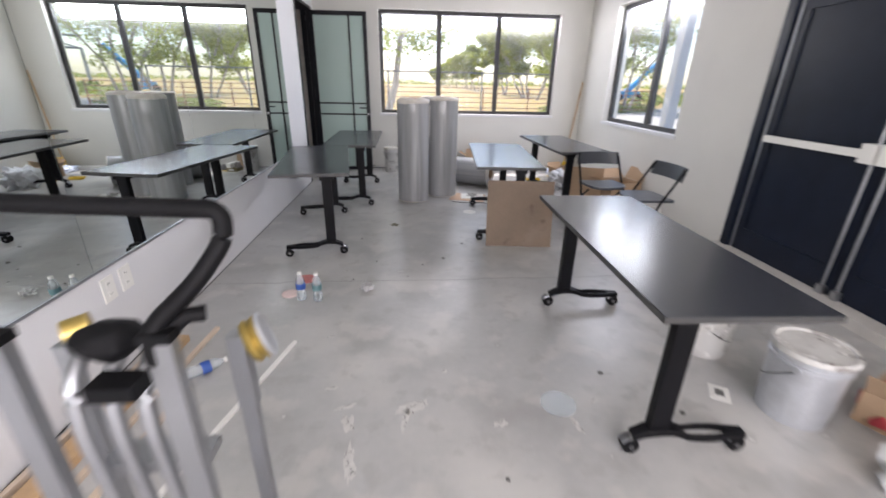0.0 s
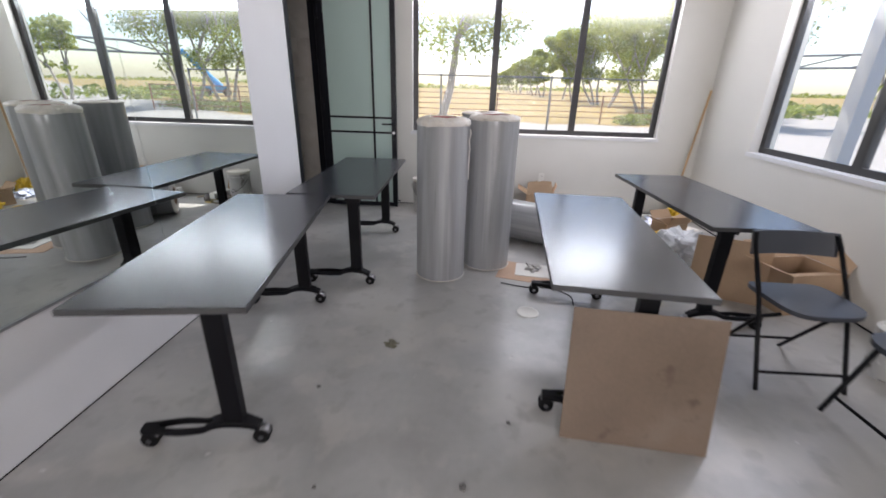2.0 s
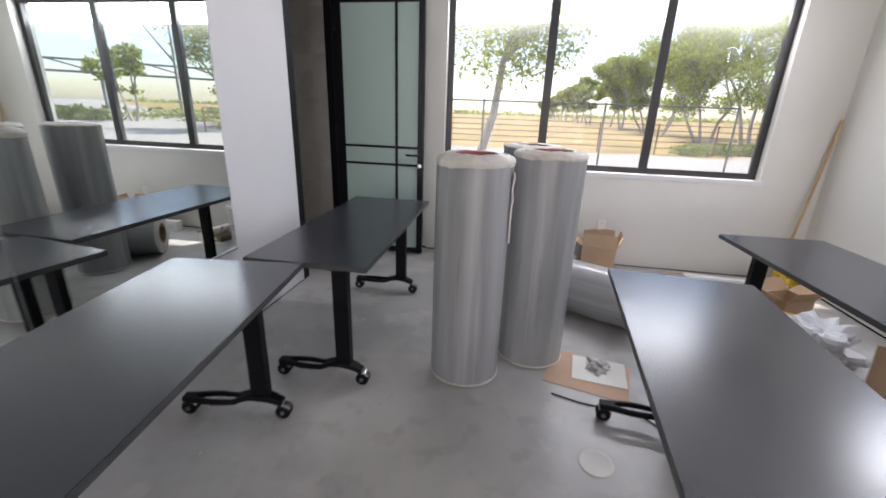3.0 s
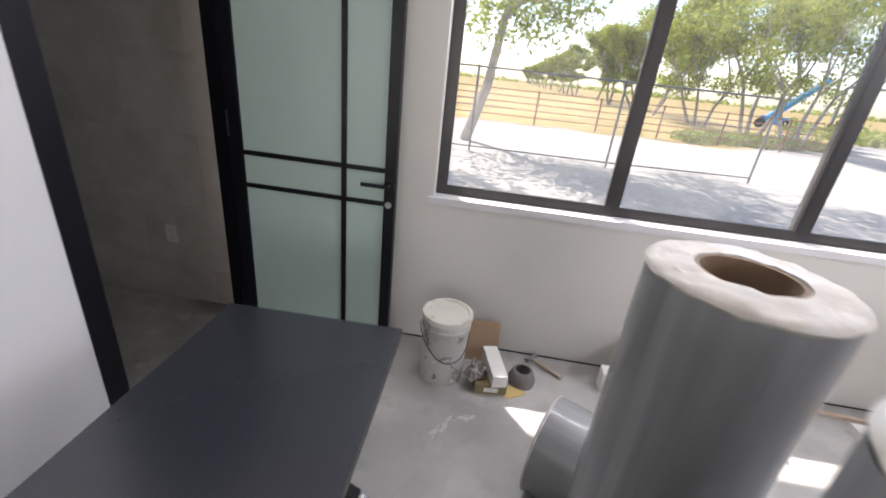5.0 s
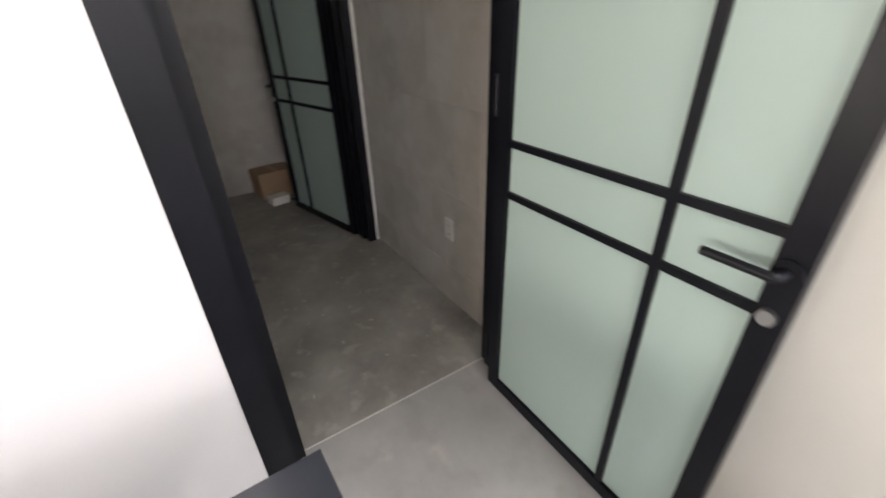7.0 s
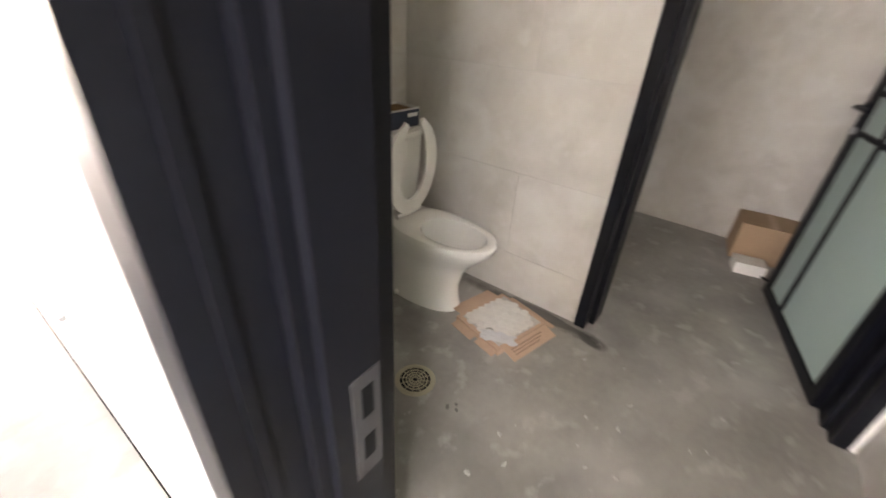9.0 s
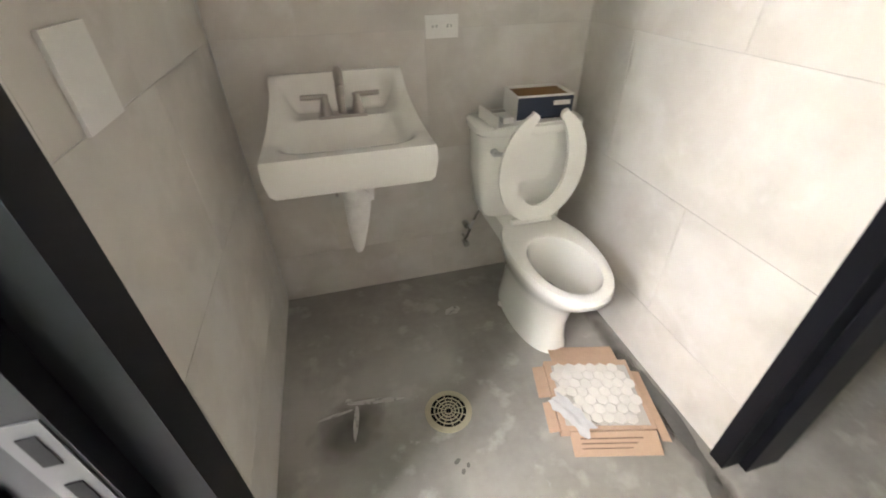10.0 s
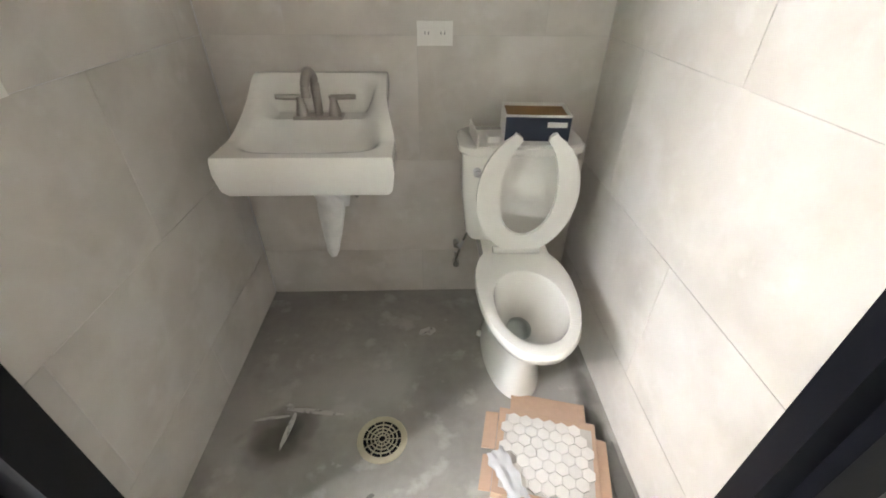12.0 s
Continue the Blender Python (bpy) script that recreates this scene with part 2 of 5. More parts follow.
def rod(bm, a, b, r, r2=None, sides=12):
    """A round bar from a to b."""
    a, b = Vector(a), Vector(b)
    m = Matrix.Translation((a + b) / 2) @ (b - a).to_track_quat("Z", "Y").to_matrix().to_4x4()
    bmesh.ops.create_cone(bm, cap_ends=True, segments=sides, radius1=r, radius2=r if r2 is None else r2, depth=(b - a).length, matrix=m)
    return bm


def tube(bm, points, r, sides=10, closed=False):
    """A round tube along points, bent smoothly at the corners."""
    pts = [Vector(p) for p in points]
    rings = []
    count = len(pts)
    for i, p in enumerate(pts):
        q = pts[(i + 1) % count] if closed or i < count - 1 else p
        o = pts[i - 1] if closed or i > 0 else p
        d = (q - o).normalized()
        u = d.cross(Vector((0, 0, 1)) if abs(d.z) < 0.95 else Vector((1, 0, 0))).normalized()
        w = d.cross(u)
        rings.append([bm.verts.new(p + (u * math.cos(k) + w * math.sin(k)) * r) for k in np.linspace(0, math.tau, sides, endpoint=False)])
    for i in range(count if closed else count - 1):
        a, b = rings[i], rings[(i + 1) % count]
        for k in range(sides):
            bm.faces.new((a[k], a[(k + 1) % sides], b[(k + 1) % sides], b[k]))
    if not closed:
        bm.faces.new(rings[0][::-1])
        bm.faces.new(rings[-1])
    return bm


def rounded(points, r=0.03, steps=5):
    """A polyline with its corners rounded."""
    pts = [Vector(p) for p in points]
    out = [pts[0]]
    for a, b, c in zip(pts, pts[1:], pts[2:]):
        u, w = (a - b), (c - b)
        k = min(r, u.length * 0.45, w.length * 0.45)
        p, q = b + u.normalized() * k, b + w.normalized() * k
        for s in np.linspace(0, 1, steps):
            out.append(p * (1 - s) ** 2 + b * 2 * s * (1 - s) + q * s * s)
    out.append(pts[-1])
    return out


def turned(bm, profile, sides=32, m=None):
    """A body of revolution about z from rows of radius and height."""
    rings = []
    for r, z in profile:
        if r < 1e-5:
            rings.append([bm.verts.new((0, 0, z))])
        else:
            rings.append([bm.verts.new((r * math.cos(k), r * math.sin(k), z)) for k in np.linspace(0, math.tau, sides, endpoint=False)])
    made = [v for ring in rings for v in ring]
    for a, b in zip(rings, rings[1:]):
        for k in range(sides):
            p, q = (k, (k + 1) % sides)
            f = [a[p % len(a)], a[q % len(a)], b[q % len(b)], b[p % len(b)]]
            f = list(dict.fromkeys(f))
            if len(f) > 2:
                bm.faces.new(f)
    if m:
        bmesh.ops.transform(bm, matrix=m, verts=made)
    return bm


def prism(bm, outline, z0, z1):
    """A plate of the given outline between two heights."""
    low = [bm.verts.new((x, y, z0)) for x, y in outline]
    high = [bm.verts.new((x, y, z1)) for x, y in outline]
    bm.faces.new(low[::-1])
    bm.faces.new(high)
    n = len(outline)
    for i in range(n):
        bm.faces.new((low[i], low[(i + 1) % n], high[(i + 1) % n], high[i]))
    return bm


def oval(a, b_front, b_back, n=40, power=2.15):
    """An egg-shaped outline, longer to the front (+y)."""
    out = []
    for k in np.linspace(0, math.tau, n, endpoint=False):
        c, s = math.cos(k), math.sin(k)
        out.append((a * math.copysign(abs(c) ** (2 / power), c), (b_front if s > 0 else b_back) * math.copysign(abs(s) ** (2 / power), s)))
    return out


def loft(bm, rings, close_low=True, close_high=True):
    made = [[bm.verts.new(p) for p in ring] for ring in rings]
    for a, b in zip(made, made[1:]):
        for k in range(len(a)):
            q = (k + 1) % len(a)
            bm.faces.new((a[k], a[q], b[q], b[k]))
    if close_low:
        bm.faces.new(made[0][::-1])
    if close_high:
        bm.faces.new(made[-1])
    return bm


def mesh_of(name, bm, mat, smooth=False):
    bmesh.ops.recalc_face_normals(bm, faces=bm.faces)
    data = bpy.data.meshes.new(name)
    bm.to_mesh(data)
    bm.free()
    data.materials.append(mat)
    if smooth:
        data.polygons.foreach_set("use_smooth", [True] * len(data.polygons))
        data.set_sharp_from_angle(angle=radians(40))
    return data


def part(name, bm, mat, parent=None, label="", smooth=False):
    ob = new(name, mesh_of(name, bm, mat, smooth))
    if parent:
        ob.parent = parent
    return tagged(ob, label)


def thing(name, m, label, category, group="", kind=""):
    ob = new(name)
    ob.empty_display_size = 0.05
    ob.matrix_world = m
    return tagged(ob, label, category, group, kind)


def structure(name, bm, mat, label, category="", smooth=False):
    return tagged(part(name, bm, mat, None, "", smooth), label, category or name.split("_")[0], kind="structure")


# ---- setting: main room ----
XW, XE, YN, YS, ZC = -1.52, 2.90, 8.80, -0.8, 2.75
WX0, WX1, WZ0, WZ1 = -0.525, 2.395, 0.915, 2.46
EY0, EY1 = 5.99, 7.865
TX, PX, SY, TY = -1.76, -3.085, 6.632, 8.795
DY0, DY1, DZ = 7.671, 8.69, 2.42
structure("floor_main", boxes((-1.663, XE, YS, YN, -0.1, 0)), M_FLOOR, "light grey sealed concrete floor with paint spots", "floor")
structure("floor_washroom", boxes((-5.0, -1.669, 5.6, 9.0, -0.1, 0)), M_FLOOR2, "bare stained grey concrete floor", "floor")
structure("floor_joint", boxes((-1.669, -1.663, DY0, DY1, -0.1, 0.001)), M_PAPER, "thin pale joint across the doorway floor", "floor joint")
structure("floor_saw_cut", boxes((-1.515, -0.99, 4.318, 4.322, 0.0002, 0.0012), (-0.99, 0.5, 4.334, 4.338, 0.0002, 0.0012), (0.5, 1.5, 4.352, 4.356, 0.0002, 0.0012), (1.5, XE, 4.366, 4.370, 0.0002, 0.0012)), M_CUT, "thin dark saw-cut joint across the concrete floor", "floor joint")
structure("wall_north", boxes((TX, WX0, YN, 9.02, 0, ZC), (WX1, 3.12, YN, 9.02, 0, ZC), (WX0, WX1, YN, 9.02, 0, WZ0), (WX0, WX1, YN, 9.02, WZ1, ZC)), M_WALL, "off-white painted wall with a wide window", "wall")
structure("wall_east", boxes((XE, 3.12, EY1, YN, 0, ZC), (XE, 3.12, 4.92, EY0, 0, ZC), (XE, 3.12, EY0, EY1, 0, WZ0), (XE, 3.12, EY0, EY1, WZ1, ZC), (XE, 3.12, 2.78, 4.92, 2.2, ZC), (XE, 3.12, YS, 2.78, 0, ZC)), M_WALL, "off-white painted wall with a window and double doors", "wall")
structure("wall_west", boxes((TX + 0.004, XW, YS, DY0, 0, ZC), (-1.675, XW, DY1, YN, 0, ZC), (TX + 0.004, XW, DY0, DY1, DZ, ZC)), M_WALL_MIRROR, "white painted wall below and beside the mirrors", "wall")
structure("wall_south", boxes((TX, -0.9, YS - 0.2, YS, 0, ZC), (2.3, 3.12, YS - 0.2, YS, 0, ZC), (-0.9, 2.3, YS - 0.2, YS, 0, 0.5), (-0.9, 2.3, YS - 0.2, YS, 2.5, ZC)), M_WALL, "off-white wall with an unseen window opening added for light", "wall")
structure("ceiling_main", boxes((TX, 3.12, YS - 0.2, 9.02, ZC, ZC + 0.15)), M_CEIL, "plain white ceiling", "ceiling")
structure("roof_eave", boxes((-6, 3.6, 9.02, 9.48, 2.62, 2.82)), M_CEIL, "plain roof eave over the windows outside", "eave")


def window_frame(name, label, width, height, bars, m):
    """A dark metal window with upright bars: its own x runs along the wall, y outwards."""
    w = thing(name, m, label, "window", kind="structure")
    t, d = 0.045, 0.06
    fr = boxes((0, width, 0, d, 0, t), (0, width, 0, d, height - t, height), (0, t, 0, d, t, height - t), (width - t, width, 0, d, t, height - t))
    part("window_frame", fr, M_DARKFRAME, w)
    edges = [t] + [b for x in bars for b in (x - 0.024, x + 0.024)] + [width - t]
    for x in bars:
        part("mullion", boxes((x - 0.024, x + 0.024, -0.004, d + 0.01, t, height - t), bevel=0.004), M_DARKFRAME, w)
    for a, b in zip(edges[::2], edges[1::2]):
        p = part("pane", boxes((a, b, 0.028, 0.034, t, height - t)), M_PANE, w, "clear glass pane")
        p.visible_shadow = False
        bead = boxes((a, b, -0.002, 0.022, t, t + 0.014), (a, b, -0.002, 0.022, height - t - 0.014, height - t), (a, a + 0.014, -0.002, 0.022, t + 0.014, height - t - 0.014), (b - 0.014, b, -0.002, 0.022, t + 0.014, height - t - 0.014))
        part("glazing_bead", bead, M_DARKFRAME, w)
    return w


window_frame("window_1", "wide three-pane window in a dark metal frame", WX1 - WX0, WZ1 - WZ0, (0.96, 1.93), pose(WX0, 8.885, WZ0))
# this south window is unseen, added as the opening for the fill lamp
window_frame("window_3", "unseen wide window in a dark metal frame, added for light", 3.2, 2.0, (1.07, 2.13), pose(2.3, -0.9, 0.5, 0, 0, 180))
window_frame("window_2", "two-pane window in a dark metal frame", EY1 - EY0, WZ1 - WZ0, (1.08,), pose(2.985, EY1, WZ0, 0, 0, -90))
for nm, rows in (("window_sill_north", (WX0 - 0.025, WX1 + 0.025, 8.785, 8.884, WZ0 - 0.032, WZ0 + 0.006)), ("window_sill_east", (2.885, 2.984, EY0 - 0.025, EY1 + 0.025, WZ0 - 0.032, WZ0 + 0.006))):
    structure(nm, boxes(rows, bevel=0.003), M_WALL_MIRROR, "white painted window sill", "sill")
structure("base_gap_north", boxes((WX0 - 0.2, XE, 8.794, 8.7995, 0.0, 0.007)), M_RUBBER, "dark gap along the foot of the wall", "base gap")
structure("base_gap_west", boxes((XW + 0.0005, XW + 0.005, YS, DY0 - 0.01, 0.0, 0.004)), M_RUBBER, "dark gap along the foot of the mirror wall", "base gap")
structure("base_gap_east", boxes((2.894, 2.8995, 4.95, 8.79, 0.0, 0.012)), M_RUBBER, "dark gap along the foot of the wall", "base gap")

# mirrors on the west wall
for i in range(6):
    y = 6.865 - 1.172 * (i + 1)
    mirror = thing("wall_mirror", pose(XW, y, 0.545), "large frameless mirror panel on the white wall", "mirror", "wall mirrors")
    part("mirror_glass", boxes((0.001, 0.007, 0.0015, 1.1705, 0.012, 1.95)), M_MIRROR, mirror)
    part("bottom_channel", boxes((0.001, 0.014, 0.0, 1.172, 0.0, 0.012)), M_ALU, mirror, "thin aluminium channel")

# doorway frame and its open glass door
frame1 = thing("door_frame_1", pose(0, 0, 0), "black metal door frame in the white wall", "door frame", kind="structure")
part("jamb", boxes((TX - 0.04, XW + 0.003, DY0 - 0.002, DY0 + 0.085, 0, DZ), (TX + 0.03, TX + 0.12, DY0 + 0.085, DY0 + 0.128, 0, DZ - 0.03), (TX + 0.12, TX + 0.14, DY0 + 0.085, DY0 + 0.108, 0, DZ - 0.03), (TX + 0.19, TX + 0.205, DY0 + 0.085, DY0 + 0.093, 0, DZ - 0.03), bevel=0.002), M_BLACK, frame1)
part("jamb", boxes((-1.677, XW + 0.003, DY1 - 0.03, DY1 + 0.012, 0, DZ), (-1.64, -1.60, DY1 - 0.045, DY1 - 0.03, 0, DZ - 0.03), bevel=0.002), M_BLACK, frame1)
part("head", boxes((TX - 0.012, XW + 0.003, DY0 + 0.085, DY1 - 0.03, DZ - 0.03, DZ + 0.012), bevel=0.002), M_BLACK, frame1)
part("strike_plate", boxes((-1.724, -1.672, DY0 + 0.128, DY0 + 0.1305, 0.645, 0.865), bevel=0.001), M_STRIKE, frame1, "long steel strike plate")
for z0, z1 in ((0.685, 0.735), (0.78, 0.84)):
    part("strike_hole", boxes((-1.709, -1.688, DY0 + 0.1305, DY0 + 0.132, z0, z1)), M_RUBBER, frame1)


def glass_door(name, label, m, width=0.93, height=2.37):
    """A frosted glass door in a thin black frame. Its own x runs from the hinges to the handle."""
    d = thing(name, m, label, "door", kind="structure")
    s, t = 0.056, 0.02
    part("leaf_frame", boxes((0, s, -t, t, 0, height), (width - s, width, -t, t, 0, height), (s, width - s, -t, t, 0, 0.05), (s, width - s, -t, t, height - 0.06, height), bevel=0.003), M_BLACK, d)
    part("glass_panel", boxes((s - 0.005, width - s + 0.005, -0.005, 0.005, 0.045, height - 0.055)), M_FROST, d, "pale green frosted glass")
    x = width - s - 0.21
    part("upright_bar", boxes((x - 0.012, x + 0.012, -0.017, 0.017, 0.05, height - 0.06), bevel=0.002), M_BLACK, d)
    for z in (0.898, 1.066):
        part("cross_bar", boxes((s, x - 0.012, -0.016, 0.016, z - 0.011, z + 0.011), (x + 0.012, width - s, -0.016, 0.016, z - 0.011, z + 0.011), bevel=0.002), M_BLACK, d)
    for side in (-1, 1):
        bm = bmesh.new()
        tube(bm, rounded([(width - 0.03, side * 0.02, 1.0), (width - 0.03, side * 0.065, 1.0), (width - 0.16, side * 0.065, 1.0)], 0.015), 0.0095)
        part("door_handle", bm, M_BLACK, d, "black lever handle", True)
        bm = bmesh.new()
        rod(bm, (width - 0.03, side * 0.02, 1.0), (width - 0.03, side * 0.03, 1.0), 0.025, sides=24)
        part("rose", bm, M_BLACK, d, "", True)
        bm = bmesh.new()
        rod(bm, (width - 0.03, side * 0.02, 0.90), (width - 0.03, side * 0.034, 0.90), 0.016, sides=20)
        part("lock_cylinder", bm, M_CHROME, d, "chrome lock cylinder", True)
    for z in (0.2, 1.2, 2.15):
        bm = bmesh.new()
        rod(bm, (-0.008, -t, z - 0.06), (-0.008, -t, z + 0.06), 0.009)
        part("hinge", bm, M_BLACK, d, "", True)
    bm = bmesh.new()
    rod(bm, (width - 0.02, t, 0.07), (width + 0.03, t + 0.02, 0.06), 0.008)
    part("door_stop", bm, M_BLACK, d, "", True)
    return d


glass_door("door_1", "open frosted glass door in a thin black frame", pose(-1.537, 8.606, 0.012, 0, 0, -0.8), 0.85)
glass_door("door_2", "open frosted glass door to the back room", pose(-3.225, 8.675, 0.012, 0, 0, 193.5), 0.87)

# double entrance doors in the east wall
frame2 = thing("door_frame_2", pose(2.90, 2.78, 0), "dark navy frame of the entrance double doors", "door frame", kind="structure")
part("jamb", boxes((-0.01, 0.12, 0.0, 0.08, 0, 2.2), bevel=0.004), M_NAVY, frame2)
part("jamb", boxes((-0.01, 0.12, 2.06, 2.14, 0, 2.2), bevel=0.004), M_NAVY, frame2)
part("head", boxes((-0.01, 0.12, 0.08, 2.06, 2.12, 2.2), bevel=0.004), M_NAVY, frame2)
structure("door_threshold", boxes((2.78, 3.1, 2.70, 4.95, 0.0, 0.07), bevel=0.006), M_GROUT, "pale concrete threshold under the double doors", "threshold")
for k, y0 in enumerate((2.862, 3.852)):
    d = thing("door_3" if k else "door_4", pose(2.93, y0, 0.075), "closed dark navy entrance door with a push bar", "door", kind="structure")
    part("leaf", boxes((0.0, 0.045, 0.004, 0.982, 0, 2.04), bevel=0.003), M_NAVY, d)
    part("stile", boxes((-0.012, 0.0, 0.004, 0.11, 0, 2.04), (-0.012, 0.0, 0.876, 0.982, 0, 2.04), (-0.012, 0.0, 0.11, 0.876, 0, 0.2), (-0.012, 0.0, 0.11, 0.876, 1.9, 2.04), bevel=0.003), M_NAVY, d)
    e = 0.05 if k else 0.93
    bar = bmesh.new()
    box(bar, -0.085, -0.05, 0.10, 0.88, 0.95, 1.0)
    part("push_bar", bevelled(bar, 0.008, 3), M_WHITE, d, "white push bar")
    part("latch_case", boxes((-0.09, -0.012, e - 0.04 if k else e - 0.05, e + 0.05 if k else e + 0.04, 0.92, 1.04), bevel=0.01), M_WHITE, d)
    bm = bmesh.new()
    rod(bm, (-0.03, e, 0.03), (-0.03, e, 0.92), 0.009)
    rod(bm, (-0.03, e, 1.04), (-0.03, e, 2.0), 0.009)
    part("vertical_rod", bm, M_ALU, d, "grey vertical latch rod", True)
    part("floor_latch", boxes((-0.05, -0.012, e - 0.025, e + 0.025, 0.0, 0.06), bevel=0.004), M_ALU, d)
    part("hinge_side_bar", boxes((-0.022, -0.012, 0.945 if k else 0.02, 0.965 if k else 0.04, 0.0, 2.04)), M_ALU, d)

# ---- main room: tables ----
M_HOOD = material("dark_steel", (0.22, 0.22, 0.23), 0.3, metal=1.0, spread=0.1, bump=0.02)


def caster(parent, x, y):
    wheel = [(0.001, -0.011), (0.024, -0.012), (0.033, -0.009), (0.035, -0.004), (0.035, 0.004), (0.033, 0.009), (0.024, 0.012), (0.001, 0.011)]
    c = part("caster", turned(bmesh.new(), wheel, 24, pose(x, y - 0.015, 0.035, 90, 0, 0)), M_RUBBER, parent, "twin-wheel caster", True)
    part("wheel", turned(bmesh.new(), wheel, 24, pose(x, y + 0.015, 0.035, 90, 0, 0)), M_RUBBER, c, "", True)
    for side in (-1, 1):
        part("hub", turned(bmesh.new(), [(0.001, 0.0), (0.011, 0.0), (0.010, 0.003), (0.001, 0.004)], 16, pose(x, y + side * 0.027, 0.035, -90 * side, 0, 0)), M_HOOD, c, "", True)
    bm = bmesh.new()
    cols = []
    for a in np.linspace(0.35, 2.3, 12):
        cols.append([bm.verts.new((x + q * math.cos(a), y + u, 0.036 + q * math.sin(a))) for u, q in ((-0.020, 0.036), (-0.018, 0.041), (0.018, 0.041), (0.020, 0.036))])
    for p, q in zip(cols, cols[1:]):
        for k in range(4):
            bm.faces.new((p[k], q[k], q[(k + 1) % 4], p[(k + 1) % 4]))
    bm.faces.new(cols[0][::-1])
    bm.faces.new(cols[-1])
    part("hood", bm, M_HOOD, c, "steel caster hood", True)
    rod(bm := bmesh.new(), (x, y, 0.07), (x, y, 0.085), 0.008)
    part("stem", bm, M_CHROME, c, "", True)


def foot_mesh():
    """An arched foot plate with a long oval hole, about 0.5 m wide."""
    bm = bmesh.new()
    xs = np.linspace(-0.262, 0.212, 25)

    def top(x):
        return 0.094 + 0.032 * max(0.0, 1 - ((x - 0.10) / 0.11) ** 2) + 0.006 * math.cos((x + 0.04) * 5)

    def half(x):
        return 0.024 + 0.012 * math.exp(-((x - 0.11) / 0.08) ** 2) + 0.018 * math.exp(-((x + 0.10) / 0.10) ** 2)

    rings = []
    for x in xs:
        inner = 0.0
        if -0.20 < x < 0.03:
            inner = 0.025 * math.sqrt(max(0.0, 1 - ((x + 0.085) / 0.115) ** 2))
        h = top(x)
        rings.append((x, half(x), inner, h))
    for s in (-1, 1):
        cols = []
        for x, w, inner, h in rings:
            inner = max(inner, 0.0004)
            cols.append([bm.verts.new((x, s * w, h - 0.026)), bm.verts.new((x, s * w, h - 0.006)), bm.verts.new((x, s * (w - 0.006), h)), bm.verts.new((x, s * inner, h)), bm.verts.new((x, s * inner, h - 0.026))])
        for a, b in zip(cols, cols[1:]):
            for k in range(5):
                bm.faces.new((a[k], a[(k + 1) % 5], b[(k + 1) % 5], b[k]))
        bm.faces.new(cols[0])
        bm.faces.new(cols[-1][::-1])
    return bm


def training_table(m):
    """A flip-top table on two offset columns with castered feet; its length runs along y."""
    t = thing("training_table", m, "charcoal laminate flip-top table on black castered legs", "table", "flip-top tables")
    L, W, H = 0.762, 0.305, 0.74
    part("tabletop", boxes((-W + 0.002, W - 0.002, -L + 0.002, L - 0.002, H - 0.026, H), bevel=0.003), M_TABLE, t)
    part("edge_band", boxes((-W, W, -L, -L + 0.0022, H - 0.024, H - 0.002), (-W, W, L - 0.0022, L, H - 0.024, H - 0.002), (-W, -W + 0.0022, -L, L, H - 0.0242, H - 0.0022), (W - 0.0022, W, -L, L, H - 0.0242, H - 0.0022)), M_EDGE, t)
    part("beam", boxes((0.09, 0.14, -0.60, 0.60, 0.655, 0.695), bevel=0.004), M_LEG, t)
    for s in (-1, 1):
        y = s * 0.608
        leg = part("leg", boxes((0.075, 0.155, y - 0.022, y + 0.022, 0.108, 0.69), bevel=0.008), M_LEG, t)
        bm = foot_mesh()
        bmesh.ops.translate(bm, vec=(0, y, 0), verts=bm.verts)
        part("foot", bm, M_LEG, leg, "arched foot with an oval hole", True)
        part("bracket", boxes((-0.20, 0.22, y - 0.028, y + 0.028, 0.695, 0.713), (0.06, 0.17, y - 0.034, y + 0.034, 0.66, 0.696), bevel=0.005), M_LEG, leg)
        for x0, x1 in ((-0.16, -0.10), (0.20, 0.24)):
            part("release_lever", rod(bmesh.new(), (x0, y + s * 0.06, 0.70), (x1, y + s * 0.06, 0.70), 0.012), M_LEG, leg, "", True)
        for x in (-0.24, 0.215):
            caster(t, x, y)
    return t


first_table = training_table(pose(-0.92, 5.475, 0, 0, 0, 8.3))
copy_thing(first_table, pose(-0.745, 7.035, 0, 0, 0, 1.2))
copy_thing(first_table, pose(0.926, 5.80, 0, 0, 0, -4.8))
copy_thing(first_table, pose(1.87, 6.69, 0, 0, 0, 182.5))
copy_thing(first_table, pose(1.118, 3.32, 0, 0, 0, 178.5))


